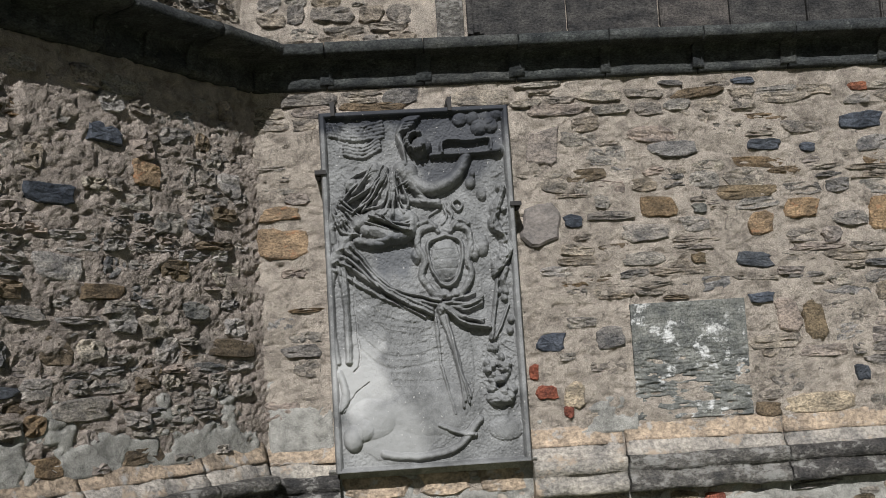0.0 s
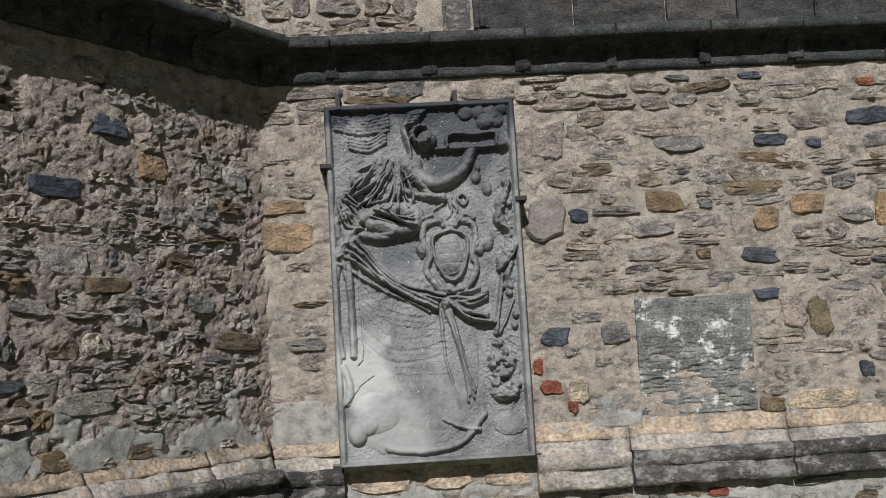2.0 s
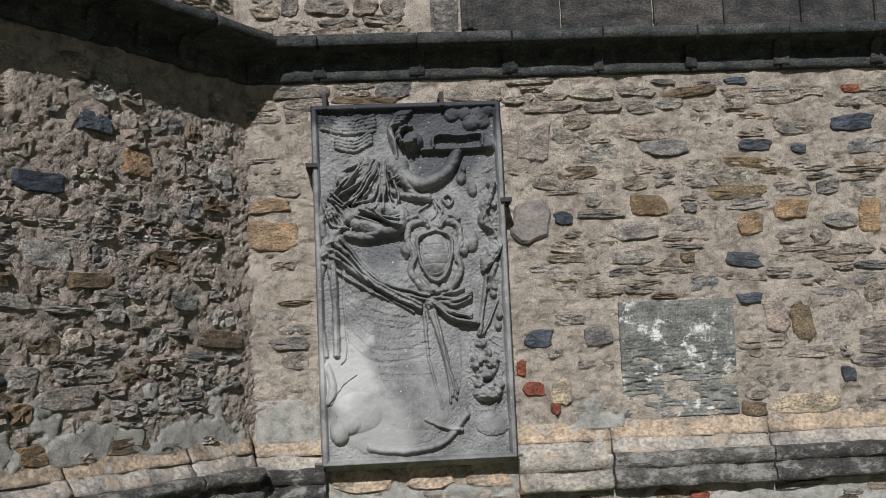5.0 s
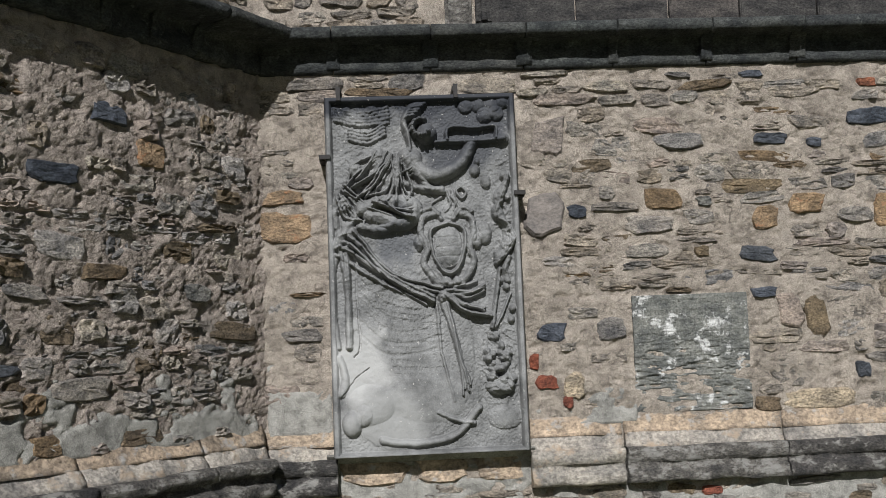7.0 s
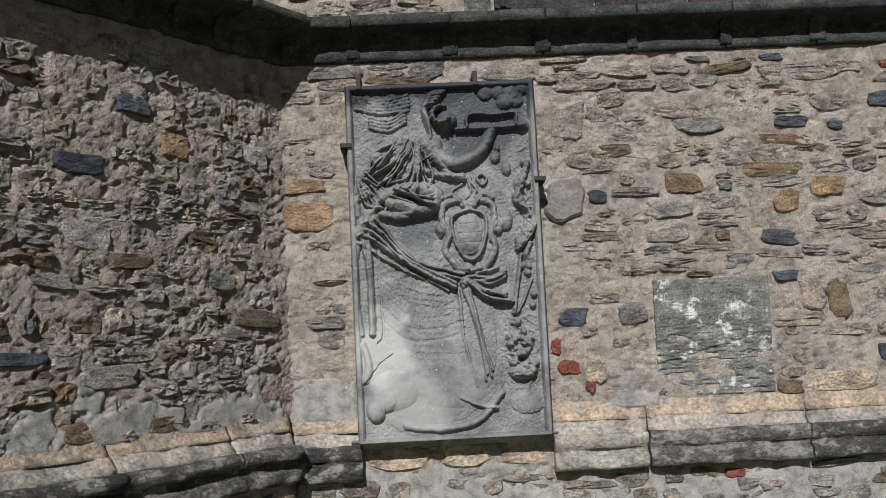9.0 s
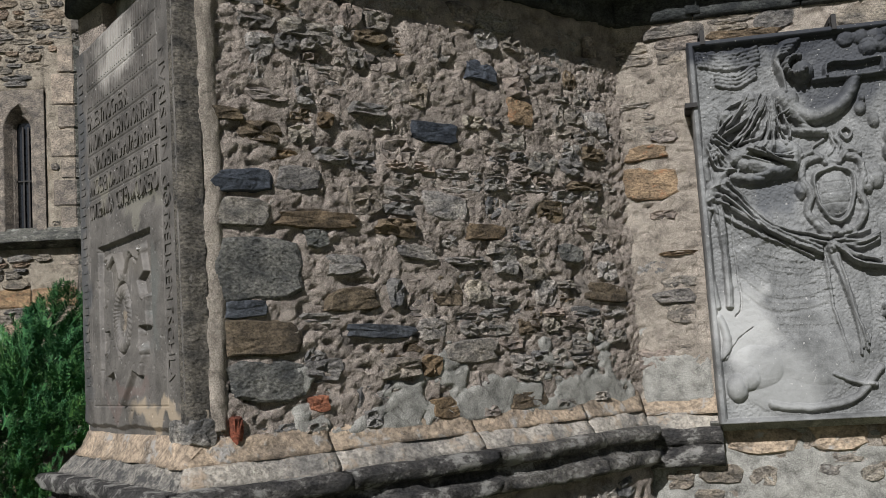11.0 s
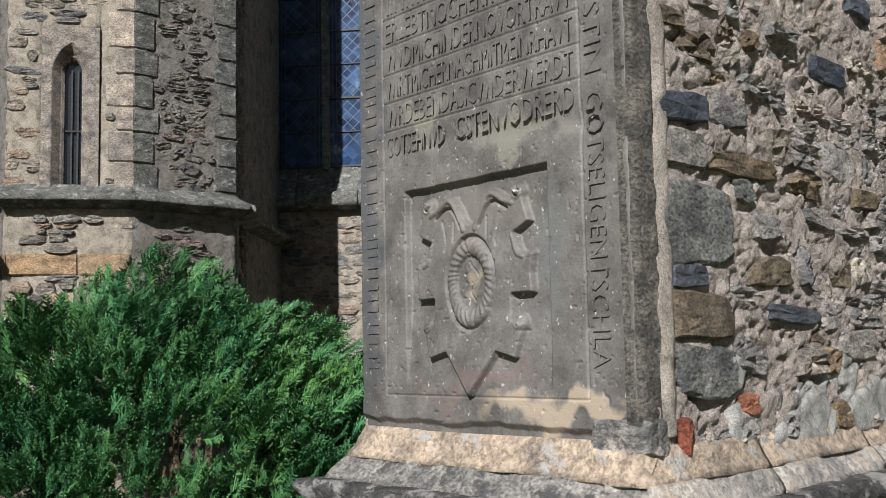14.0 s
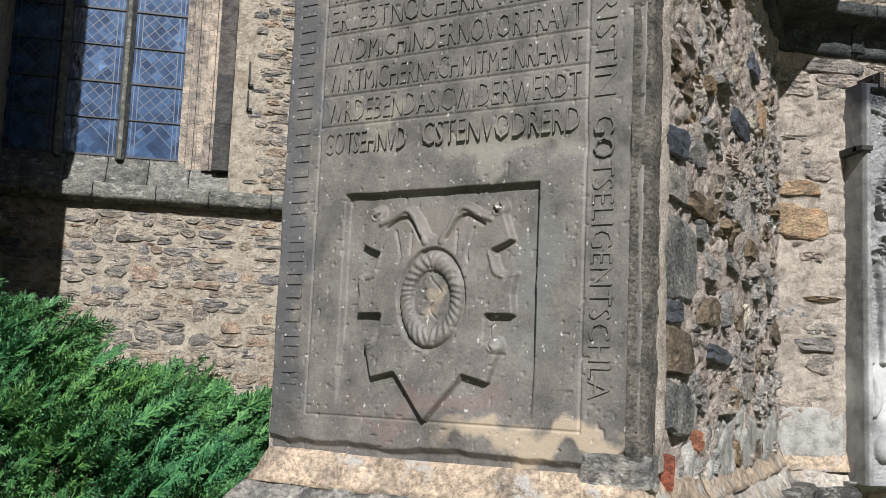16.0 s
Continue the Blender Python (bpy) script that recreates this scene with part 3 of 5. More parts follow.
set_stone(MAIN, 2.29, 2.21, 0.27, 0.08, M_RUBBLE)
set_stone(MAIN, 2.53, 2.87, 0.31, 0.10, M_RUBBLE)
# blocks of the old ledge under the slab
for u, w, m in ((0.62, 0.42, M_PEACH), (1.02, 0.32, M_PEACH), (1.36, 0.30, M_PEACH)):
    set_stone(MAIN, u, 0.985, w, 0.14, m, 0.02)


def main_stones():
    courses(MAIN, wall_main, -0.02, 4.4, 3.10, 3.335, (0.06, 0.10), (0.14, 0.34), M_RUBBLE_LIGHT, 2, 0.05, (0.0, 0.020), 0.0, 60,
            rough=0.009, pieces=(0.25, [M_RUBBLE, M_FLAT, M_BROWN]))
    courses(MAIN, wall_main, -0.02, 4.4, 1.24, 3.10, (0.045, 0.125), (0.11, 0.34), M_RUBBLE_LIGHT, 3, 0.10, (-0.013, 0.012), 0.0, 300,
            rough=0.011, pieces=(0.30, [M_RUBBLE, M_FLAT, M_BROWN, M_RUBBLE]))
    courses(MAIN, wall_main, 0.0, 4.6, 0.45, 0.92, (0.06, 0.12), (0.12, 0.30), M_RUBBLE_LIGHT, 4, 0.25, (0.0, 0.025), 0.0, 120, rough=0.008,
            pieces=(0.2, [M_RUBBLE, M_BROWN]))


def side_stones():
    courses(SIDE, wall_side, 0.20, 2.66, 1.24, 3.32, (0.06, 0.145), (0.09, 0.24), M_RUBBLE, 7, 0.12, (-0.016, 0.026), 0.0, 300, rough=0.014,
            pieces=(0.34, [M_BROWN, M_RUBBLE_LIGHT, M_FLAT]))
    courses(SIDE, wall_plinth, 0.0, 2.60, 0.40, 0.90, (0.06, 0.12), (0.10, 0.28), M_RUBBLE, 8, 0.10, (0.0, 0.04), 0.10, 120, rough=0.014)
    courses(FRONT, wall_plinth_front, 0.0, 1.3, 0.35, 0.90, (0.06, 0.12), (0.10, 0.28), M_RUBBLE, 9, 0.10, (0.0, 0.03), 0.10, 60, rough=0.012)


def upper_stones():
    courses(MAIN, wall_up, -0.02, 1.12, 3.60, 4.1, (0.06, 0.12), (0.10, 0.26), M_RUBBLE_LIGHT, 12, 0.2, (0.0, 0.02), -0.02, 60)
    courses(SIDE, wall_side_up, 0.5, 2.7, 3.60, 4.1, (0.06, 0.12), (0.10, 0.26), M_RUBBLE_LIGHT, 13, 0.2, (0.0, 0.03), -0.06, 90)
    rng = np.random.RandomState(77)
    for row, (v, h) in enumerate(((3.61, 0.36), (3.97, 0.5))):
        u = 1.33 - 0.2 * row
        while u < 6.4:
            w = rng.uniform(0.42, 0.62)
            boxed("ashlar_block", MAIN, u + 0.006, u + w - 0.006, v, v + h - 0.012, -0.05, 0.012 + rng.uniform(0, 0.012), M_ASHLAR, wall_up, bevel=0.008)
            u += w
    boxed("jamb_stone", MAIN, 1.14, 1.30, 3.56, 4.4, -0.05, 0.045, M_DARKMOULD, wall_up, bevel=0.02)
    boxed("jamb_stone", MAIN, 1.325, 1.42, 3.60, 4.4, -0.05, 0.06, M_ASHLAR, wall_up, bevel=0.03)


main_stones()
side_stones()
upper_stones()

# rough mortar seam between slab edge and rubble
relief("mortar_seam", SIDE, 0.092, 0.185, 1.30, 3.30, 14, 220, lambda U, V: 0.016 + 0.022 * fbm(U * 16, V * 9, 501, 4, 0.6) - 0.012 * np.abs((U - 0.135 + 0.03 * fbm(0 * U, V * 3, 503, 3)) / 0.04) ** 2, 0.05,
       M_MORTAR, wall_side, "light lime mortar seam beside the slab")
set_stone(SIDE, 0.06, 1.30, 0.12, 0.12, M_WORN, 0.018)
set_stone(SIDE, 0.20, 1.30, 0.05, 0.11, M_BRICK, 0.03)
set_stone(FRONT, 1.25, 1.30, 0.17, 0.12, M_WORN, 0.02, wall_front, -0.01)


# ---------- carved slabs ----------
def seg_dist(X, Y, pts):
    """Distance to a polyline and the share of the way along it."""
    best, along, total = np.full(X.shape, 9.0), np.zeros(X.shape), 0.0
    lens = [math.hypot(b[0] - a[0], b[1] - a[1]) for a, b in zip(pts[:-1], pts[1:])]
    full = sum(lens)
    for (a, b), ln in zip(zip(pts[:-1], pts[1:]), lens):
        t = np.clip(((X - a[0]) * (b[0] - a[0]) + (Y - a[1]) * (b[1] - a[1])) / max(ln * ln, 1e-9), 0, 1)
        d = np.hypot(X - a[0] - t * (b[0] - a[0]), Y - a[1] - t * (b[1] - a[1]))
        near = d < best
        best, along = np.where(near, d, best), np.where(near, (total + t * ln) / full, along)
        total += ln
    return best, along


def curve(pts, k=6):
    """A smooth line through a few points."""
    p = [Vector(q) for q in pts]
    p = [2 * p[0] - p[1]] + p + [2 * p[-1] - p[-2]]
    out = []
    for i in range(1, len(p) - 2):
        for j in range(k):
            t = j / k
            a, b, c, d = p[i - 1], p[i], p[i + 1], p[i + 2]
            q = 0.5 * (2 * b + (c - a) * t + (2 * a - 5 * b + 4 * c - d) * t * t + (3 * b - a - 3 * c + d) * t ** 3)
            out.append((q.x, q.y))
    return out + [tuple(p[-2])]


class Carving:
    """A height field over a slab, in slab metres, to which rolls, lumps and grooves are added."""

    def __init__(self, X, Y, w, h):
        self.X, self.Y, self.w, self.h = X, Y, w, h
        self.z = np.zeros(X.shape)

    def xy(self, p):
        return (p[0] / 100 * self.w, (1 - p[1] / 100) * self.h)

    def roll(self, pts, r, up, taper=0.0, k=6):
        d, s = seg_dist(self.X, self.Y, curve([self.xy(p) for p in pts], k))
        rr = r * (1 - taper * s)
        f = np.sqrt(np.clip(1 - (d / rr) ** 2, 0, 1))
        self.z = np.maximum(self.z, up * f * (1 - 0.4 * taper * s) + np.where(f > 0, 0.3 * self.z, 0))

    def groove(self, pts, r, down, k=6):
        d, s = seg_dist(self.X, self.Y, curve([self.xy(p) for p in pts], k))
        self.z = self.z - down * np.clip(1 - (d / r) ** 2, 0, 1)

    def lump(self, p, rx, ry, up, power=0.5, turn=0.0):
        x, y = self.xy(p)
        c, s = math.cos(turn), math.sin(turn)
        a, b = (self.X - x) * c + (self.Y - y) * s, -(self.X - x) * s + (self.Y - y) * c
        f = np.clip(1 - (a / rx) ** 2 - (b / ry) ** 2, 0, 1) ** power
        self.z = np.maximum(self.z, up * f + np.where(f > 0, 0.35 * self.z, 0))

    def folds(self, start, end, count, r, up, bend=0.0, taper=0.3):
        """A sheaf of folds between two lines of points."""
        for i in range(count):
            t = (i + 0.5) / count
            a = [start[0][j] * (1 - t) + start[1][j] * t + ((i * 31 + j * 17) % 9 - 4) * 0.3 for j in (0, 1)]
            b = [end[0][j] * (1 - t) + end[1][j] * t + ((i * 53 + j * 29) % 11 - 5) * 0.35 for j in (0, 1)]
            m = [(a[0] + b[0]) / 2 + bend * (0.5 - abs(t - 0.5)) + (i * 41 % 7 - 3) * 0.7, (a[1] + b[1]) / 2 + bend * (t + 0.2) + (i * 23 % 5 - 2) * 0.4]
            self.roll([a, m, b], r, up * (0.75 + 0.5 * ((i * 37) % 10) / 10), taper)


def epitaph_height(U, V):
    """The large epitaph: frame, trumpet bearer, seated shape, cartouche, knotted cloth, garland and flowers."""
    w, h = 1.11, 2.065
    X, Y = U - 0.405, V - 1.092
    wx = 0.016 * fbm(X * 7, Y * 7, 721, 3) + 0.009 * fbm(X * 24, Y * 24, 723, 3)
    wy = 0.016 * fbm(X * 7 + 9, Y * 7, 725, 3) + 0.009 * fbm(X * 24, Y * 24 + 5, 727, 3)
    c = Carving(X + wx, Y + wy, w, h)
    # clouds and feathers at the top
    for p in ((74, 3.4), (81, 3.2), (88, 3.6), (94, 2.6), (84, 6.2), (90, 5.8)):
        c.lump(p, 0.05, 0.045, 0.035)
    for k in range(5):
        c.roll([(5, 3 + k * 0.9), (18, 4.6 + k * 0.9), (33, 3.2 + k * 1.1)], 0.012, 0.022)
    for k in range(4):
        c.roll([(13, 9.5 + k * 0.9), (22, 10.5 + k), (31, 8.2 + k)], 0.011, 0.024)
    # wing, head, arms and trumpet
    for k in range(5):
        c.roll([(52 - 1.5 * k, 2.6 + 0.9 * k), (45 - k, 3.2 + 1.1 * k), (41 + 0.5 * k, 8 + k), (44, 16)], 0.018, 0.040 + 0.003 * k, 0.2)
    c.lump((53, 11), 0.062, 0.066, 0.085)
    for k in range(9):
        c.lump((50 + 4.6 * math.cos(0.55 * k + 1.2), 9.6 - 2.4 * math.sin(0.55 * k + 1.2)), 0.02, 0.02, 0.085)
    c.roll([(42, 17.5), (50, 22), (60, 23), (70, 20), (76, 14.5)], 0.056, 0.075, 0.35)
    c.roll([(58, 13.6), (70, 13.6), (93, 13.4)], 0.017, 0.05)
    c.roll([(64, 13.2), (63.5, 11), (66, 9.6), (80, 9.8), (88, 9.6), (89.5, 11), (89, 13)], 0.013, 0.05)
    c.lump((93, 13.2), 0.05, 0.035, 0.045)
    # seated shape with drapery
    c.lump((27, 17.2), 0.04, 0.05, 0.06)
    c.lump((15, 21), 0.038, 0.045, 0.05)
    c.lump((31, 23), 0.11, 0.12, 0.035)
    c.lump((31, 19), 0.10, 0.075, 0.045)
    c.folds([(31, 16), (37, 20)], [(10, 25), (24, 31)], 11, 0.012, 0.056, 2.2)
    c.folds([(33, 17), (40, 20)], [(26, 31), (45, 29)], 9, 0.011, 0.060, 1.2)
    c.folds([(24, 16), (30, 17)], [(12, 23), (18, 25)], 4, 0.011, 0.045, -1.5)
    c.lump((46, 18), 0.05, 0.06, 0.06)
    c.roll([(46, 20), (52, 26), (60, 27.5)], 0.024, 0.05)
    c.roll([(18, 32), (30, 30.5), (43, 31), (44.5, 34.5), (36, 36), (22, 34)], 0.05, 0.075)
    c.folds([(22, 31), (30, 30)], [(40, 35), (46, 33)], 5, 0.012, 0.085, 1.0)
    c.folds([(10, 24), (6, 31)], [(24, 32), (16, 36)], 8, 0.011, 0.052, 2.0)
    c.roll([(17, 37), (28, 38), (34, 36.5)], 0.028, 0.055)
    c.lump((11, 38), 0.045, 0.07, 0.05, 0.5, 0.5)
    c.roll([(16, 33), (9, 38), (4, 42)], 0.03, 0.045)
    c.roll([(6, 26), (4, 33), (6, 41)], 0.02, 0.03)
    c.roll([(40, 25), (52, 27), (60, 27)], 0.022, 0.04)
    c.folds([(44, 17), (48, 20)], [(36, 20), (44, 25)], 4, 0.014, 0.05)
    # ribbons and little ring
    c.folds([(60, 28), (66, 28)], [(52, 33), (72, 34)], 4, 0.01, 0.028, 0.6)
    c.roll([(70, 26.6), (72.5, 28), (70, 29.7), (67.5, 28), (70, 26.6)], 0.009, 0.03)
    for p, r in (((78, 22), 0.03), ((83.5, 25.5), 0.032), ((79, 19.5), 0.018), ((93, 24), 0.025), ((94, 30), 0.02)):
        c.lump(p, r, r * 1.3, 0.035)
    # cartouche
    c.lump((62, 43), 0.155, 0.235, 0.030, 0.25)
    for side in (-1, 1):
        c.roll([(62 + side * 5, 34), (62 + side * 12, 35), (62 + side * 14, 39), (62 + side * 11, 44), (62 + side * 13, 48), (62 + side * 7, 53), (62, 54)], 0.022, 0.05)
        c.roll([(62 + side * 3, 35.5), (62 + side * 8, 32.5), (62 + side * 13, 33.5)], 0.017, 0.045)
        c.lump((62 + side * 15, 42), 0.03, 0.05, 0.045)
    c.roll([(62, 36.6), (70, 38.5), (71, 43), (67, 49), (62, 51), (57, 49), (53, 43), (54, 38.5), (62, 36.6)], 0.014, 0.058, 0, 5)
    c.lump((62, 43.4), 0.088, 0.135, 0.056, 0.35)
    c.lump((81, 40), 0.045, 0.07, 0.05)
    for k in range(3):
        c.groove([(55.5, 41 + 2.6 * k), (68.5, 40.7 + 2.6 * k)], 0.006, 0.003)
    c.lump((60, 53), 0.035, 0.03, 0.05)
    c.lump((66, 53), 0.03, 0.03, 0.05)
    # garland at the edge
    for k in range(4):
        c.roll([(95 - k, 24 + k), (91 - k, 30), (86.5 + 1.4 * k, 34.5), (93 - 0.6 * k, 38), (96 - 1.5 * k, 42), (90 - k, 46.5), (86.5, 48.5 - k)], 0.016, 0.05 - 0.006 * k)
    c.roll([(93, 47), (91, 50), (92, 53)], 0.02, 0.03)
    # the cloth
    c.lump((36, 72), 0.42, 0.56, 0.020, 0.4)
    c.folds([(4, 43.5), (15, 39.5)], [(51, 58.5), (57, 55)], 8, 0.0135, 0.055, 3.5, 0.25)
    c.lump((58.5, 57), 0.035, 0.04, 0.07)
    c.folds([(60, 55.5), (60, 58)], [(77, 52), (82, 64)], 8, 0.013, 0.052, 1.5, 0.1)
    c.folds([(56, 58), (61, 59)], [(63, 86), (73, 80)], 6, 0.013, 0.042, 3.0, 0.3)
    c.folds([(4, 44), (10, 43)], [(5, 69), (11, 72)], 4, 0.017, 0.042, -1.0, 0.1)
    c.groove([(13.5, 44), (14, 56), (15, 70), (12, 73)], 0.007, 0.025)
    c.groove([(17, 43), (34, 54), (50, 59.5)], 0.008, 0.022)
    for k in range(5):
        c.groove([(13, 50 + 4 * k), (28, 58 + 3.6 * k), (44, 60.5 + 3 * k), (55, 59 + 3 * k)], 0.012, 0.004)
    rng = np.random.RandomState(9)
    # worn script: rows of small upright strokes along the swags
    px, py = (X + wx) / w * 100, (1 - (Y + wy) / h) * 100
    sag = 8.5 * np.sin(np.clip((px - 12) / 46, 0, 1) * 1.5) * np.clip(1.05 - (py - 46) / 38, 0, 1)
    row = (py - sag - 46) / 2.15
    frac = row - np.floor(row)
    stroke = (vnoise(px * 1.55 + 13 * np.floor(row), np.floor(row) * 7.3 + 0 * px, 733) > 0.48) & (vnoise(px * 0.28, np.floor(row) * 3.1, 735) > 0.25)
    c.z = c.z - 0.0045 * stroke * (frac > 0.22) * (frac < 0.80) * (px > 17 + 0.55 * (py - 50)) * (px < 58) * (row > 0) * (py < 80)
    # staff, flowers and fruit
    c.roll([(88, 50), (85.5, 58), (83.5, 66)], 0.014, 0.04)
    c.roll([(93, 57), (88, 63), (85, 66)], 0.009, 0.03)
    for k in range(22):
        c.lump((80 + 14 * rng.rand(), 67 + 15 * rng.rand()), rng.uniform(0.018, 0.035), rng.uniform(0.018, 0.035), rng.uniform(0.03, 0.055))
    c.lump((86, 82.5), 0.085, 0.05, 0.06)
    for p in ((88, 53), (94, 61), (91, 55), (93, 64)):
        c.lump(p, 0.022, 0.022, 0.035)
    # foot of the slab
    c.lump((10, 91), 0.06, 0.075, 0.065)
    c.lump((16, 89), 0.05, 0.06, 0.05)
    c.lump((20, 86), 0.14, 0.12, 0.035)
    c.lump((50, 84), 0.30, 0.17, 0.022)
    c.roll([(4, 73), (7, 79), (5, 83)], 0.024, 0.035)
    c.roll([(25, 96), (45, 97.2), (62, 95), (75, 88)], 0.022, 0.035)
    c.roll([(54, 89), (63, 91), (72, 92)], 0.014, 0.03)
    c.lump((88, 91), 0.10, 0.07, 0.022)
    c.groove([(77, 88), (77, 98)], 0.006, 0.008)
    c.groove([(5, 84), (12, 79), (19, 76)], 0.005, 0.012)
    c.groove([(70, 60), (75, 70), (72, 82)], 0.007, 0.010)
    z = c.z * 0.85
    carved = np.clip(z / 0.02, 0, 1) * np.clip(2.6 - 3 * (1 - Y / h), 0, 1)
    z = z + carved * (0.020 * np.abs(fbm(X * 13 + 2 * fbm(X * 6, Y * 6, 741, 3), Y * 13, 743, 4, 0.6)) - 0.006)

    def zone(px, py, rx, ry):
        x, y = c.xy((px, py))
        return np.clip(1.3 - np.hypot((X - x) / rx, (Y - y) / ry), 0, 1) ** 0.5

    # crumpled drapery, garland and flowers as ridged relief
    ridge = 1 - 4.5 * np.abs(fbm(X * 10 + 3 * fbm(X * 4, Y * 4, 751, 2), Y * 15 - 6 * X, 753, 3, 0.5))
    fine = 1 - 4.5 * np.abs(fbm(X * 24 + 3 * fbm(X * 7, Y * 7, 755, 2), Y * 24 + 8 * X, 757, 3, 0.5))
    z = z + zone(24, 25, 0.22, 0.24) * (0.006 * ridge + 0.006 * fine) + zone(8, 35, 0.07, 0.16) * 0.012 * ridge
    z = z + zone(92, 37, 0.06, 0.32) * (0.012 * ridge + 0.010 * fine) + zone(86, 76, 0.10, 0.22) * 0.014 * fine
    z = z + zone(63, 43, 0.20, 0.26) * 0.006 * fine * (np.abs(c.z - 0.056) > 0.012) + zone(32, 52, 0.30, 0.10) * 0.008 * ridge
    z = z + zone(20, 6, 0.22, 0.11) * 0.008 * fine
    # frame: raised rim and sunk field
    e = np.minimum(np.minimum(X, w - X), np.minimum(Y + 0.02, h - Y))
    rim = np.clip((0.045 - e) / 0.008, 0, 1) * np.clip(1.6 - np.abs(e - 0.02) / 0.016, 0.72, 1)
    z = np.maximum(z, 0.034 * rim)
    wear = np.clip(1.25 - Y / 0.7, 0, 0.8) * np.clip(1.5 - X / 0.55, 0, 1)
    z = z * (1 - 0.35 * wear) + 0.016 * wear
    grit = 0.0065 * (vnoise(X * 120, Y * 120, 71) - 0.5) * (z < 0.014) + 0.006 * fbm(X * 12, Y * 12, 73, 5, 0.6)
    corner = 0.02 * np.clip(1 - e / 0.006, 0, 1)
    return 0.130 + z * 1.5 + grit - corner + 0.02 * wear * fbm(X * 9, Y * 9, 79, 4)


def stain_sheen_mat(name, tone, stain_sheen_spots, rough=0.75, grain=1.0, bump=0.5):
    """Grey slab stone with large stain spots and painted sheen: (centre, radius, colour, noise, strength)."""
    mat, nt, bsdf = nodes_of(name)
    co = coords(nt)
    col = n_ramp(nt, n_noise(nt, 7 * grain, 6, 0.65, co), [(0.30, tuple(0.48 * t for t in tone)), (0.70, tuple(1.42 * t for t in tone))])
    fine = n_ramp(nt, n_noise(nt, 120 * grain, 4, 0.7, co), [(0.3, (0.7, 0.7, 0.7)), (0.7, (1.25, 1.25, 1.25))])
    col = n_mix(nt, 0.8, col, fine, "MULTIPLY")
    geo = nt.nodes.new("ShaderNodeNewGeometry").outputs["Position"]
    wob = nt.nodes.new("ShaderNodeTexNoise")
    wob.inputs["Scale"].default_value, wob.inputs["Detail"].default_value = 5.0, 6.0
    nt.links.new(geo, wob.inputs["Vector"])
    shift = nt.nodes.new("ShaderNodeVectorMath")
    shift.operation = "MULTIPLY_ADD"
    nt.links.new(wob.outputs["Color"], shift.inputs[0])
    shift.inputs[1].default_value = (0.45, 0.45, 0.45)
    nt.links.new(geo, shift.inputs[2])
    for centre, radius, colour, strength in stain_sheen_spots:
        mp = nt.nodes.new("ShaderNodeMapping")
        mp.vector_type = "TEXTURE"
        mp.inputs["Location"].default_value = tuple(q + 0.225 for q in centre)
        mp.inputs["Scale"].default_value = radius
        nt.links.new(shift.outputs[0], mp.inputs["Vector"])
        ln = nt.nodes.new("ShaderNodeVectorMath")
        ln.operation = "LENGTH"
        nt.links.new(mp.outputs[0], ln.inputs[0])
        mask = n_ramp(nt, ln.outputs["Value"], [(0.55, (strength,) * 3), (1.0, (0, 0, 0))])
        col = n_mix(nt, mask, col, colour)
    speck = n_ramp(nt, n_noise(nt, 55 * grain, 3, 0.5, co), [(0.68, (0, 0, 0)), (0.73, (0.75, 0.75, 0.75))])
    col = n_mix(nt, speck, col, (0.42, 0.40, 0.37))
    nt.links.new(col, bsdf.inputs["Base Color"])
    bsdf.inputs["Roughness"].default_value = rough
    bsdf.inputs["Specular IOR Level"].default_value = 0.4
    n_bump(nt, bsdf, [(n_noise(nt, 30 * grain, 6, 0.7, co), bump, 0.008), (n_noise(nt, 170 * grain, 4, 0.7, co), bump, 0.003)])
    return mat


M_EPITAPH = stain_sheen_mat("carved_grey_slab", (0.175, 0.173, 0.166), [
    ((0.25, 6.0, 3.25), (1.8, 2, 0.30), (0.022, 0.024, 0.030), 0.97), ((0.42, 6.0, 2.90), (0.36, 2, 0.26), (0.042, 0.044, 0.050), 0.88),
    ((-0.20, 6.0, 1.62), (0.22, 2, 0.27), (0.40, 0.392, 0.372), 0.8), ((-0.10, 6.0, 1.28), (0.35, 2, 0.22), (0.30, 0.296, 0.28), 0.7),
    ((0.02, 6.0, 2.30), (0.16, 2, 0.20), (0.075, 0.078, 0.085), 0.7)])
epitaph = thing("epitaph_slab", 0.195, 6.0, 1.09, "tall grey carved stone epitaph with drapery and cartouche, clamped to the wall", "epitaph")
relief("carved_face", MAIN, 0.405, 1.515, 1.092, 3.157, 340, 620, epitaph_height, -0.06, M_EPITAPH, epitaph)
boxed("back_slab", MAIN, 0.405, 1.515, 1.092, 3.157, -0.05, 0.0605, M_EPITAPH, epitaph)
for u, v, du, dv in ((0.49, 3.157, 0, 1), (1.17, 3.157, 0, 1), (0.405, 2.80, -1, 0), (1.515, 2.56, 1, 0)):
    bm = bmesh.new()
    if dv:
        block(bm, MAIN, u - 0.012, u + 0.012, v - 0.03, v + 0.05, 0.12, 0.20)
        block(bm, MAIN, u - 0.016, u + 0.016, v + 0.02, v + 0.05, -0.02, 0.15)
    else:
        block(bm, MAIN, u - 0.035 if du < 0 else u - 0.03, u + 0.03 if du < 0 else u + 0.035, v - 0.012, v + 0.012, 0.12, 0.20)
        block(bm, MAIN, u + du * 0.02 - 0.015, u + du * 0.02 + 0.015, v - 0.018, v + 0.018, -0.02, 0.15)
    hidden_parent(part("clamp", bm, M_IRON, None, "rusty iron clamp"), epitaph)

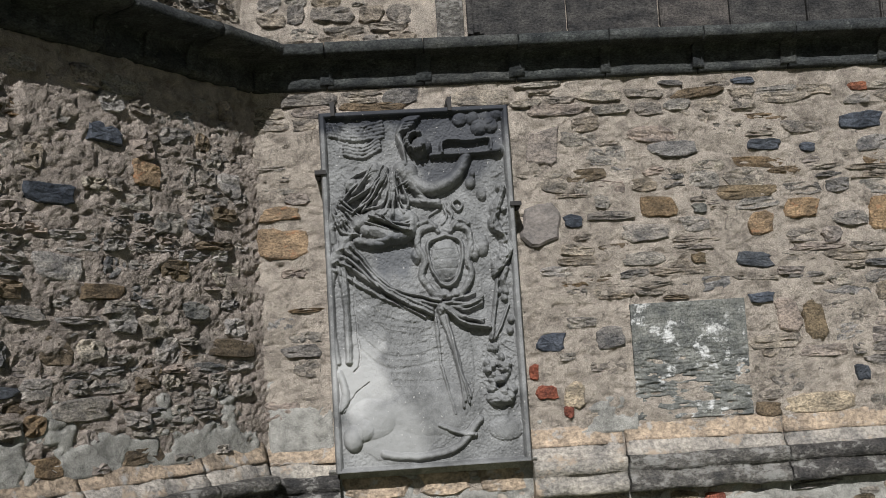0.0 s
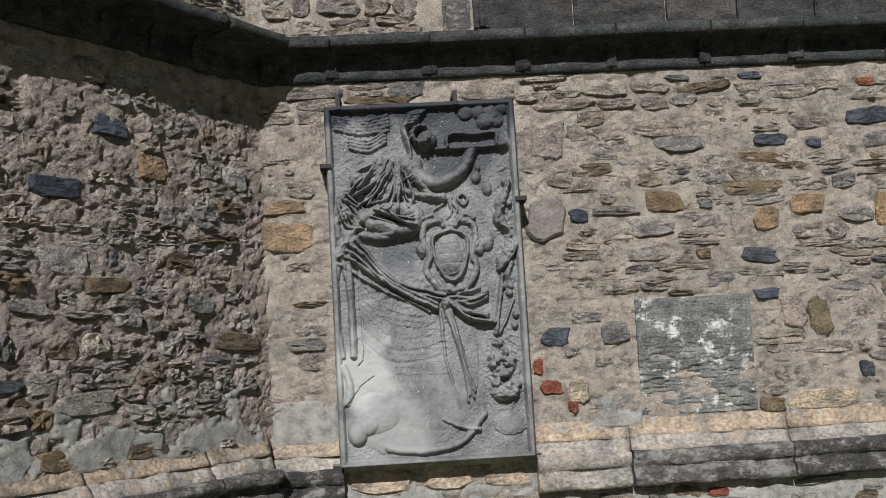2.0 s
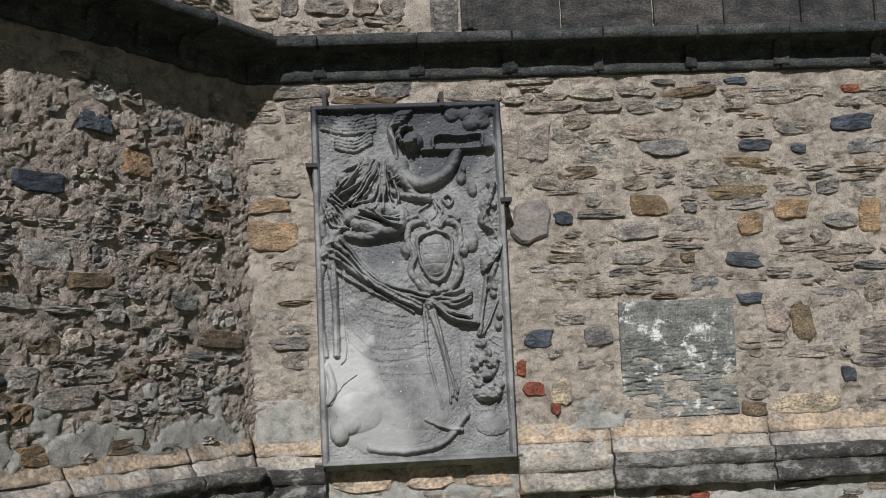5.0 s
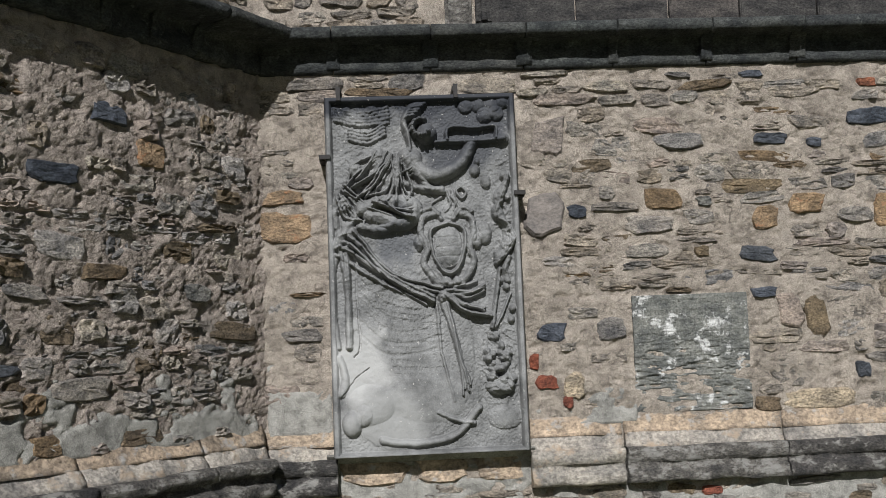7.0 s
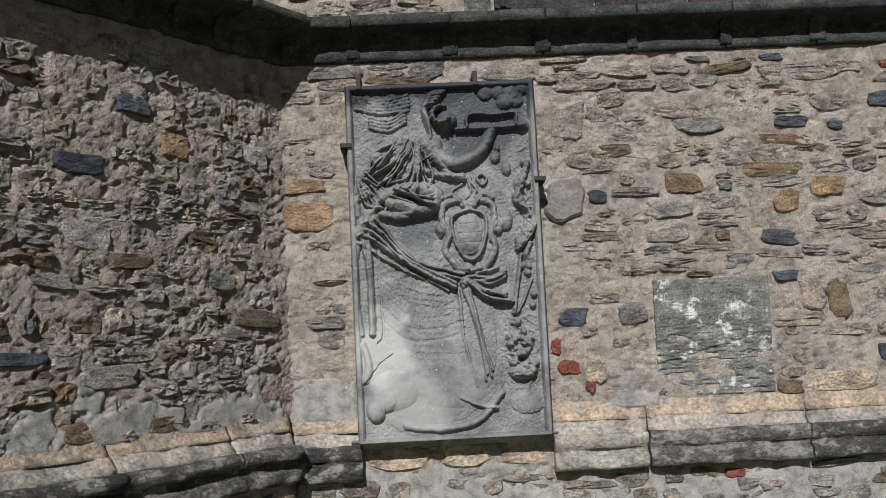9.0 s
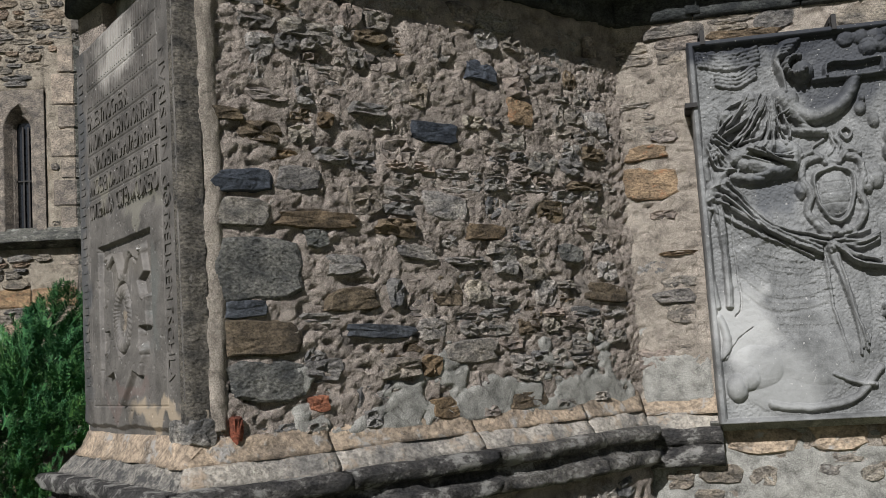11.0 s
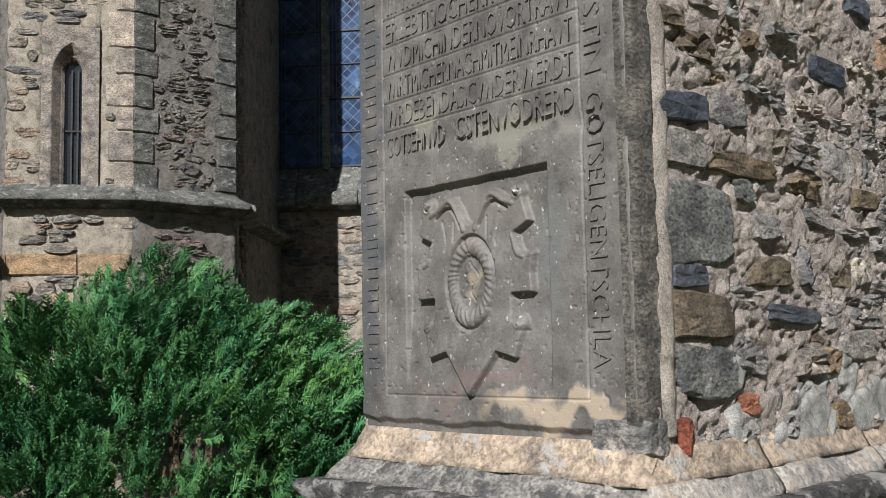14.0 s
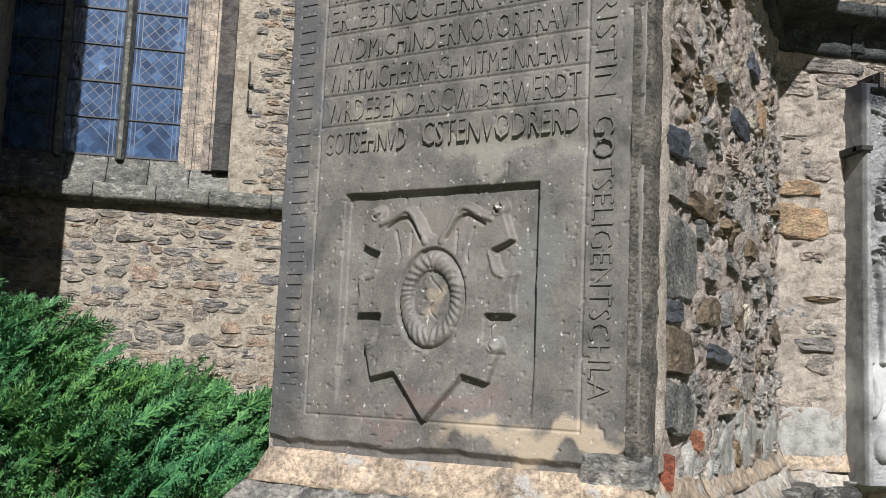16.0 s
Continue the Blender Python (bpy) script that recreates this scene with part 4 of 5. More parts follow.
# mortar fillet under the epitaph
relief("mortar_fillet", MAIN, 0.36, 1.55, 1.045, 1.10, 60, 8, lambda U, V: 0.085 + 0.03 * fbm(U * 9, V * 20, 601, 4) - 0.05 * (1.10 - V) / 0.055, 0.05, M_MORTAR_GREY, wall_main, "grey cement fillet below the slab")


# ---------- worn plaque ----------
def plaque_height(U, V):
    X, Y = U - 2.175, V - 1.262
    z = 0.018 + 0.010 * fbm(X * 14, Y * 20, 801, 5, 0.6)
    erode = np.clip((0.50 - Y + 0.12 * fbm(X * 5, Y * 5, 805, 3)) / 0.25, 0, 1)
    ridge = np.abs(fbm(X * 7, Y * 26, 811, 4, 0.55))
    z = z - erode * (0.004 + 0.11 * np.clip(ridge - 0.04, 0, 1)) - 0.03 * np.clip(0.5 * erode - 0.3 + fbm(X * 4, Y * 9, 815, 3), 0, 1)
    rng = np.random.RandomState(4)
    for k in range(6):
        y = 0.635 - k * 0.062
        x = 0.03
        while x < 0.64:
            ln = rng.uniform(0.012, 0.03)
            bar = (np.abs(Y - y) < 0.019) * ((np.abs(X - x) < 0.0035) | (np.abs(X - x - ln) < 0.0035) | ((np.abs(Y - y - 0.004 * rng.randint(-3, 4)) < 0.004) & (X > x) & (X < x + ln)))
            z = z - 0.006 * bar * (1 - 0.7 * erode)
            x += ln + 0.014
    return z


M_PLAQUE_WORN = stone_mat("eroded_plaque_stone", [(0.165, 0.167, 0.152)] * 2, 0.9, 0.85, pits=0.3, bump=0.6, patch=(0.58, 0.57, 0.54), stretch=(1, 1, 1.15), contrast=0.7, patch_scale=10, patch_at=0.55)
plaque = thing("memorial_plaque", 1.755, 6.09, 1.26, "small dark eroded stone memorial plaque set in the wall", "plaque")
relief("inscribed_face", MAIN, 2.175, 2.865, 1.262, 1.945, 170, 170, plaque_height, 0.03, M_PLAQUE_WORN, plaque)


# ---------- ledger slab on the buttress ----------
SW, SV0, SV1 = FRONT.length, 1.235, 3.14


def ledger_height(U, V):
    X, Y = U, V - SV0
    c = Carving(X, Y, 1.0, 1.0)
    c.xy = lambda p: (p[0], p[1] - SV0)
    z = np.zeros(U.shape)
    # sunk square panel
    inside = np.minimum(np.minimum(U - 0.285, 1.012 - U), np.minimum(V - 1.420, 2.138 - V)) + 0.006 * fbm(U * 12, V * 12, 943, 3)
    z -= 0.026 * np.clip(inside / 0.008, 0, 1) * np.clip((V - 1.42) / 0.28, 0, 1)
    c.z = np.zeros(U.shape)
    ox, oy = 0.645, 1.785
    # strapwork shield: one half of its outline, mirrored
    half = ((0.0, 1.985), (0.045, 2.005), (0.065, 2.060), (0.105, 2.090), (0.160, 2.065), (0.195, 2.045), (0.215, 2.085), (0.245, 2.085), (0.255, 2.045), (0.285, 1.965),
            (0.215, 1.930), (0.235, 1.885), (0.262, 1.850), (0.300, 1.868), (0.288, 1.800), (0.295, 1.732), (0.200, 1.735), (0.200, 1.655), (0.252, 1.640), (0.238, 1.595), (0.215, 1.522),
            (0.125, 1.548), (0.0, 1.402))
    edge = np.full(U.shape, 9.0)
    within = np.zeros(U.shape, bool)
    q = np.abs(U - ox) + 0.006 * fbm(U * 13, V * 13, 941, 3)
    for (xa, ya), (xb, yb) in zip(half[:-1], half[1:]):
        t = np.clip(((q - xa) * (xb - xa) + (V - ya) * (yb - ya)) / ((xb - xa) ** 2 + (yb - ya) ** 2), 0, 1)
        edge = np.minimum(edge, np.hypot(q - xa - t * (xb - xa), V - ya - t * (yb - ya)))
        cross = (ya > V) != (yb > V)
        within ^= cross & (q < xa + (V - ya) / (yb - ya + 1e-9) * (xb - xa))
    c.z = np.where(within, 0.028 * np.clip(edge / 0.008, 0, 1) ** 0.6, -0.003 * np.clip(1 - edge / 0.012, 0, 1))
    lift = 0.010 * np.clip((0.245 - np.hypot(U - ox, V - oy)) / 0.2, 0, 1)
    c.z = c.z + np.where(within, lift, 0)
    for s in (-1, 1):
        # horned scrolls, side straps and leaf lines
        c.roll([(ox + s * 0.03, 1.965), (ox + s * 0.075, 2.045), (ox + s * 0.11, 2.072), (ox + s * 0.165, 2.045), (ox + s * 0.205, 2.03)], 0.018, 0.030, 0.2)
        c.groove([(ox + s * 0.05, 1.975), (ox + s * 0.09, 2.035), (ox + s * 0.125, 2.045), (ox + s * 0.18, 2.015)], 0.007, 0.013)
        c.lump((ox + s * 0.228, 2.065), 0.030, 0.034, 0.030)
        c.groove([(ox + s * 0.228, 2.078), (ox + s * 0.240, 2.062), (ox + s * 0.226, 2.050), (ox + s * 0.214, 2.062)], 0.006, 0.012)
        c.groove([(ox + s * 0.145, 2.005), (ox + s * 0.125, 1.93), (ox + s * 0.13, 1.90)], 0.005, 0.008)
        c.groove([(ox + s * 0.085, 2.000), (ox + s * 0.085, 1.93)], 0.005, 0.008)
        c.roll([(ox + s * 0.205, 1.925), (ox + s * 0.225, 1.865), (ox + s * 0.265, 1.855), (ox + s * 0.285, 1.86)], 0.016, 0.027, 0.2)
        c.groove([(ox + s * 0.285, 1.955), (ox + s * 0.215, 1.930)], 0.012, 0.026)
        c.groove([(ox + s * 0.295, 1.728), (ox + s * 0.200, 1.730)], 0.012, 0.026)
        c.groove([(ox + s * 0.215, 1.524), (ox + s * 0.13, 1.545)], 0.011, 0.022)
        c.lump((ox + s * 0.228, 1.645), 0.030, 0.030, 0.030)
        c.groove([(ox + s * 0.20, 1.70), (ox + s * 0.205, 1.655), (ox + s * 0.225, 1.632)], 0.005, 0.008)
    # wreath round the oval
    ang = np.arctan2(V - oy, U - ox)
    ring = np.hypot((U - ox) / 0.116, (V - oy) / 0.150) + 0.03 * fbm(U * 20, V * 20, 947, 3)
    c.z = c.z - 0.016 * np.clip(1 - np.abs(ring - 1.04) / 0.07, 0, 1)
    leaf = 0.5 + 0.5 * np.sin(30 * ang + 16 * ring * np.sign(U - ox) + 6 * fbm(U * 14, V * 14, 945, 2))
    c.z = np.where(ring < 1.0, 0.018 + 0.026 * np.sqrt(np.clip(1 - ((ring - 0.80) / 0.22) ** 2, 0, 1)) * (0.80 + 0.20 * leaf), c.z)
    c.z = np.where(ring < 0.60, 0.022 + 0.010 * fbm(U * 22, V * 16, 907, 4), c.z)
    c.z = c.z - 0.008 * np.clip(1 - np.abs(U - ox - 0.012 - 0.02 * np.sin(V * 60)) / 0.004, 0, 1) * (ring < 0.5)
    z += c.z
    # incised frame lines and the lines between the rows of lettering
    def line(d):
        return 0.005 * np.clip(1 - (d / 0.005) ** 2, 0, 1)
    z -= line(U - 0.164) * (V > 1.40) + line(U - 1.160) * (V > 1.40) + line(V - 1.405) * (U > 0.164) * (U < 1.16)
    for k in range(8):
        z -= line(V - 2.375 - 0.107 * k) * (U > 0.164) * (U < 1.16) * np.clip((V - 2.33 + 0.05 * U) / 0.02, 0, 1)
    # broken lower edge and chipped corner, worn band below the text
    band = np.exp(-(((V - 2.30 - 0.10 * (0.55 - U)) / 0.045) ** 2)) * np.clip((U - 0.25) * 4, 0, 1)
    z -= 0.010 * band
    z += 0.004 * fbm(U * 8, V * 8, 911, 5, 0.6) - 0.006 * np.clip(vnoise(U * 60, V * 60, 915) - 0.86, 0, 1) * 8
    low = V - (1.325 + 0.03 * fbm(U * 9, 0 * V, 921, 4))
    z = z - 0.020 * np.clip(-low / 0.02, 0, 1)
    chip = 1.44 - 1.4 * (1.352 - U) - V + 0.05 * fbm(U * 20, V * 20, 925, 3)
    z -= 0.07 * np.clip(chip / 0.05, 0, 1)
    e = np.minimum(np.minimum(U, SW - U), SV1 - V) + 0.010 * fbm(U * 10, V * 10, 931, 4)
    return z - 0.02 * np.clip(1 - e / 0.014, 0, 1)


M_LEDGER = stain_sheen_mat("dark_grey_ledger_stone", (0.118, 0.106, 0.093), [
    # the pale first spot paints the glossy highlight on the upper slab
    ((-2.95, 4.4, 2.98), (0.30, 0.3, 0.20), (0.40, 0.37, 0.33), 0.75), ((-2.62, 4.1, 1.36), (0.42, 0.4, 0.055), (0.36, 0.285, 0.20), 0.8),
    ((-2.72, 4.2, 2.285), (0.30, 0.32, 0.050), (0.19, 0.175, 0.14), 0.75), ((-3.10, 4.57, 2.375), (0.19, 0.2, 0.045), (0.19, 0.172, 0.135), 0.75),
    # the last spot of this row is a darker strip down the left edge
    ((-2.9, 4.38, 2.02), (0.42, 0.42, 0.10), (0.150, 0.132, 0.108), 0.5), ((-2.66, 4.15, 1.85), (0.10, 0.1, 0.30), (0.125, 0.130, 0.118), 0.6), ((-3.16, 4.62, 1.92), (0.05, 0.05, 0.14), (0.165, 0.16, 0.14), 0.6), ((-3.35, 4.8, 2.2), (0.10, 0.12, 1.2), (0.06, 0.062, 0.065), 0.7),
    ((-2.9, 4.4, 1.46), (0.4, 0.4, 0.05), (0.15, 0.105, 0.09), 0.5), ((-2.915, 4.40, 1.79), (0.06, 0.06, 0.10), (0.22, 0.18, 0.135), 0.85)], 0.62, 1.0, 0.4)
ledger = thing("ledger_slab", -2.9, 4.38, 1.28, "dark grey grave slab with shield, scrolls and incised lettering, set upright", "grave slab")
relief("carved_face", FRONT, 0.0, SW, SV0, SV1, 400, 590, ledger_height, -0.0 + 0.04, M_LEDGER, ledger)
M_EDGE = stone_mat("rough_dark_slab_edge", [(0.13, 0.118, 0.10), (0.15, 0.135, 0.115)], 1.0, 0.95, pits=0.8, bump=0.8)
relief("slab_edge", SIDE, 0.003, 0.105, SV0 + 0.02, SV1, 12, 190, lambda U, V: 0.006 + 0.012 * fbm(U * 26, V * 20, 941, 4, 0.6) - 0.010 * np.clip(1 - U / 0.02, 0, 1), 0.05, M_EDGE, ledger, "rough dark broken edge")
boxed("back_slab", FRONT, 0.01, SW - 0.06, SV0 + 0.05, SV1 - 0.02, -0.12, -0.041, M_EDGE, ledger)


def lettering(text, face, u, v, size, width, parent, material, down=False, up=False):
    """Raised capitals in the built-in font, squeezed to a width, lying on a face."""
    data = bpy.data.curves.new("lettering", "FONT")
    data.body, data.size, data.extrude, data.resolution_u, data.offset = text, size, 0.0035, 2, -0.0011
    ob = bpy.data.objects.new("lettering", data)
    scene.collection.objects.link(ob)
    bpy.context.view_layer.update()
    mesh = bpy.data.meshes.new_from_object(ob.evaluated_get(bpy.context.evaluated_depsgraph_get()))
    bpy.data.objects.remove(ob)
    xs = [q.co.x for q in mesh.vertices]
    x0, k = min(xs), width / max(1e-6, max(xs) - min(xs))
    for q in mesh.vertices:
        a, b = (q.co.x - x0) * k, q.co.y * 1.15
        if down:
            a, b = b, -a
        q.co = face.at(u + a, v + b, 0.0015 + q.co.z)
    mesh.materials.clear()
    return hidden_parent(link("lettering", mesh, material, None, "incised capital letters", False), parent)


for k, (text, u, wd) in enumerate((("GOTSEHNVD", 0.19, 0.33), ("WRDEBENDASICWIDERWERDT", 0.19, 0.95), ("WIRTMICHERNACHMITMEINRHAVT", 0.19, 0.95),
                                   ("WVDMICHINDERNOVORTRAVT", 0.19, 0.95), ("ERLEBTNOCHERR", 0.19, 0.60))):
    lettering(text, FRONT, u, 2.278 + 0.107 * k + (0.005 if k else 0.0), 0.098, wd, ledger, M_LEDGER)
lettering("CSTENVODRERD", FRONT, 0.585, 2.283, 0.098, 0.555, ledger, M_LEDGER)
lettering("NVRISTIN", FRONT, 1.185, 2.84, 0.085, 0.46, ledger, M_LEDGER, down=True)
lettering("GOTSELIGENTSCHLA", FRONT, 1.185, 2.32, 0.085, 0.82, ledger, M_LEDGER, down=True)
rng = np.random.RandomState(31)
bars = bmesh.new()                # worn writing on the other margins and upper rows, as plain bars
v = 1.5
while v < 3.05:
    ln = rng.uniform(0.03, 0.06)
    block(bars, FRONT, 0.055, 0.12, v, v + 0.010, -0.004, 0.004)
    if rng.rand() < 0.6:
        block(bars, FRONT, 0.055 if rng.rand() < 0.5 else 0.112, 0.063 if rng.rand() < 0.5 else 0.12, v, v + ln * 0.7, -0.004, 0.0035)
    v += ln
for row in range(4):
    u = 0.20
    while u < 1.12:
        v = 2.285 + 0.107 * (4 + row)
        if not (row == 0 and u < 0.82):
            block(bars, FRONT, u, u + 0.009, v, v + 0.075, -0.004, 0.004)
        u += rng.uniform(0.022, 0.045)
hidden_parent(part("worn_lettering", bars, M_LEDGER, None, "worn illegible lettering"), ledger)


# ---------- cement smears over the lower joints ----------
def smear(face, u0, u1, v0, v1, line_v, seed, parent, soft=0.30, proud=0.012):
    def height(U, V):
        mask = (line_v - V) / soft + 2.2 * fbm(U * 4, V * 6, seed, 4, 0.6) + 0.8 * fbm(U * 15, V * 20, seed + 3, 3)
        edge = np.minimum(np.minimum(U - u0, u1 - U), V - v0) / 0.03
        return proud + 0.016 * fbm(U * 7, V * 12, seed + 6, 4, 0.6) - 0.07 * np.clip(-mask * 1.6, 0, 1) - 0.07 * np.clip(1 - edge, 0, 1)
    relief("cement_smear", face, u0, u1, v0, v1, int((u1 - u0) / 0.013), int((v1 - v0) / 0.013), height, 0.09, M_MORTAR_GREY, parent, "grey cement smeared over the joints")


smear(SIDE, 0.45, 2.70, 1.20, 1.80, 1.38, 611, wall_side, 0.35)
smear(MAIN, 0.0, 0.42, 1.18, 1.85, 1.42, 621, wall_main, 0.35, 0.010)
smear(MAIN, 0.0, 4.4, 0.45, 1.07, 0.95, 631, wall_main, 0.5, 0.010)
smear(MAIN, 1.52, 2.2, 1.18, 1.45, 1.25, 641, wall_main, 0.2, 0.010)

# ---------- the church behind ----------
M_FAR = stone_mat("church_rubble_stone", [(0.22, 0.20, 0.17), (0.29, 0.25, 0.195), (0.20, 0.19, 0.18), (0.33, 0.29, 0.235), (0.16, 0.155, 0.15), (0.27, 0.22, 0.165), (0.31, 0.235, 0.175)], 0.8)
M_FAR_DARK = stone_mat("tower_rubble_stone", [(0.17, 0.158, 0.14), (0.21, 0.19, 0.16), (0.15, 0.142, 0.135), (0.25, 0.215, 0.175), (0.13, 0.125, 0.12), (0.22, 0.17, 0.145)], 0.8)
# Darker mortar: shade on the turned-away faces is put into its colour.
M_MORTAR_SHADE = mortar_mat("dirty_tower_mortar", (0.27, 0.245, 0.21), (0.18, 0.165, 0.145), stain=(0.12, 0.112, 0.10), stain_at=0.58)
M_LEDGE = stone_mat("grey_ledge_stone", [(0.15, 0.15, 0.13), (0.19, 0.185, 0.165), (0.13, 0.13, 0.115)], 0.8, 0.92, patch=(0.34, 0.33, 0.29))
M_JAMB = stone_mat("window_jamb_sandstone", [(0.30, 0.25, 0.20), (0.25, 0.215, 0.175), (0.19, 0.165, 0.14)], 0.8, 0.9, bump=0.5)
M_CAME = plain_mat("pale_lead_came", (0.055, 0.063, 0.078), 0.5, 0.2)
M_LEAD = plain_mat("window_lead", (0.03, 0.032, 0.036), 0.6, 0.3)


def glass_mat():
    mat, nt, bsdf = nodes_of("leaded_window_glass")
    co = coords(nt)
    # The blue of the mirrored sky is painted into the base colour.
    col = n_ramp(nt, n_noise(nt, 3.0, 5, 0.6, co), [(0.3, (0.008, 0.018, 0.042)), (0.60, (0.03, 0.06, 0.12)), (0.72, (0.10, 0.15, 0.23))])
    turn = nt.nodes.new("ShaderNodeMapping")
    turn.inputs["Rotation"].default_value, turn.inputs["Scale"].default_value = (0, radians(45), 0), (9.8, 0.0, 9.8)
    nt.links.new(co, turn.inputs["Vector"])
    cell = nt.nodes.new("ShaderNodeVectorMath")
    cell.operation = "FLOOR"
    nt.links.new(turn.outputs[0], cell.inputs[0])
    rand = nt.nodes.new("ShaderNodeTexWhiteNoise")
    nt.links.new(cell.outputs[0], rand.inputs["Vector"])
    # Random brightness per quarry stands in for reflections off tilted glass.
    col = n_mix(nt, 1.0, col, n_ramp(nt, rand.outputs["Value"], [(0.0, (0.45, 0.5, 0.6)), (0.7, (1.2, 1.2, 1.2)), (1.0, (1.9, 1.85, 1.75))]), "MULTIPLY")
    nt.links.new(col, bsdf.inputs["Base Color"])
    bsdf.inputs["Roughness"].default_value = 0.12
    bsdf.inputs["IOR"].default_value = 1.7
    n_bump(nt, bsdf, [(n_noise(nt, 9, 2, 0.5, co), 0.25, 0.02)])
    return mat


M_GLASS = glass_mat()
wall_church = wall("wall_church", CHURCH, 3.0, 13, -0.15, 3.25, 0.8, 0.012, 6, 91, M_MORTAR_FAR, "pale rubble wall of the church below the window", 0.05)
wall_church_right = wall("wall_church_right", CHURCH, 8.80, 13, 3.25, 9.5, 0.8, 0.012, 6, 92, M_MORTAR_FAR, "pale rubble wall beside the window", 0.06)
wall_church_left = wall("wall_church_left", CHURCH, 3.0, 6.05, 3.25, 9.5, 0.8, 0.012, 6, 93, M_MORTAR_FAR, "rubble wall behind the tower", 0.1)
# Unseen dark slab added behind the panes to stand for the unlit interior.
tagged(boxed("wall_inside", CHURCH, 5.5, 9.4, 3.0, 9.6, -1.6, -1.2, plain_mat("dark_interior_plaster", (0.06, 0.055, 0.05), 0.9)), "added dark backing for the unlit church interior", "wall", kind="structure")
courses(CHURCH, wall_church, 6.0, 9.6, 0.9, 3.2, (0.07, 0.15), (0.12, 0.36), M_FAR, 101, 0.16, (-0.004, 0.02), 0.0, 260, n=10)
courses(CHURCH, wall_church_right, 8.98, 9.7, 3.42, 7.0, (0.06, 0.13), (0.12, 0.30), M_FAR, 102, 0.14, (0.0, 0.02), 0.0, 140, n=10)

window = thing("church_window", -4.6, 13.95, 3.4, "tall leaded church window with stone mullions and panes toned like reflected sky", "window")
top = 8.6
lights = ((-5.80, -5.232), (-5.123, -4.525), (-4.401, -3.80))
for a, b in ((-5.232, -5.123), (-4.525, -4.401)):
    bm = bmesh.new()
    pts = [(a, -0.27), (a, -0.20), ((a + b) / 2 - 0.022, -0.06), ((a + b) / 2 + 0.022, -0.06), (b, -0.20), (b, -0.27)]
    lo = [bm.verts.new(CHURCH.at(x + 12, 3.76, h)) for x, h in pts]
    hi = [bm.verts.new(CHURCH.at(x + 12, top, h)) for x, h in pts]
    for i in range(6):
        j = (i + 1) % 6
        bm.faces.new((lo[i], lo[j], hi[j], hi[i]))
    bm.faces.new(lo)
    bm.faces.new(hi)
    hidden_parent(part("mullion", bm, M_LEDGE, None, "weathered stone mullion"), window)
for n, (a, b) in enumerate(lights):
    for r in range(10):
        z0 = 3.815 + 0.4465 * r
        pane = boxed("pane", CHURCH, a + 12.004, b + 11.996, z0 + 0.006, z0 + 0.440, -0.216, -0.208, M_GLASS, window)
        bm = bmesh.new()
        thick = 0.012 if r % 2 == 0 else 0.006
        block(bm, CHURCH, a + 12, b + 12, z0 - thick, z0 + thick, -0.215, -0.185)
        hidden_parent(part("saddle_bar", bm, M_LEAD, None), window)
    bm = bmesh.new()                      # lead cames: border lines and diamonds
    for x in (a + 0.035, a + 0.085, b - 0.085, b - 0.035):
        block(bm, CHURCH, x + 11.995, x + 12.005, 3.81, top, -0.209, -0.203)
    wd, step = b - a, (b - a - 0.17) / 3
    if n == 0:
        step = (b - a - 0.17) / 2.4
    for d in range(-6, int((top - 3.8) / step) + 2):
        for s in (1, -1):
            za = 3.81 + d * step
            p, q = (a + 0.085, za), (b - 0.085, za + (wd - 0.17))
            if s < 0:
                p, q = (a + 0.085, za + (wd - 0.17)), (b - 0.085, za)
            if min(p[1], q[1]) < 3.82 or max(p[1], q[1]) > top:
                continue
            nx, nz = 0.003, 0.003 * s
            c = [bm.verts.new(CHURCH.at(x + 12, z, h)) for h in (-0.209, -0.2045) for x, z in ((p[0] + nx, p[1] - nz), (q[0] + nx, q[1] - nz), (q[0] - nx, q[1] + nz), (p[0] - nx, p[1] + nz))]
            bm.faces.new((c[4], c[5], c[6], c[7]))
            for i in range(4):
                bm.faces.new((c[i], c[(i + 1) % 4], c[4 + (i + 1) % 4], c[4 + i]))
    hidden_parent(part("lead_came", bm, M_CAME, None, "thin lead cames in diamonds"), window)
# moulded jambs in blocks
rng = np.random.RandomState(8)
for side in (0, 1):
    z = 3.70
    while z < 8.6:
        hgt = rng.uniform(0.35, 0.6)
        for a, b, h0, h1, bev in ((-3.80, -3.70, -0.30, -0.17, 0.02), (-3.70, -3.60, -0.30, -0.11, 0.035), (-3.60, -3.52, -0.30, -0.15, 0.01), (-3.52, -3.40, -0.30, -0.035, 0.04), (-3.40, -3.205, -0.30, 0.022, 0.012)):
            if side:
                a, b = -9.6 - b, -9.6 - a
            boxed("jamb_block", CHURCH, a + 12, b + 12, z + 0.002, z + hgt - 0.002, h0, h1, M_ASHLAR if h1 > 0 else M_JAMB, window, bevel=bev, upright=True)
        z += hgt
for u in np.arange(6.0, 8.9, 0.47):
    profile_run("sill_block", CHURCH, u + 0.004, min(u + 0.466, 8.81), [(-0.22, 3.82), (-0.20, 3.80), (0.03, 3.46), (0.05, 3.43)], M_LEDGE, window, wear=0.006, seed=int(u * 10))
ledge = thing("string_course", -4.6, 13.7, 3.2, "grey weathered stone string course under the window", "ledge", kind="structure")
k = 0
u = 5.9
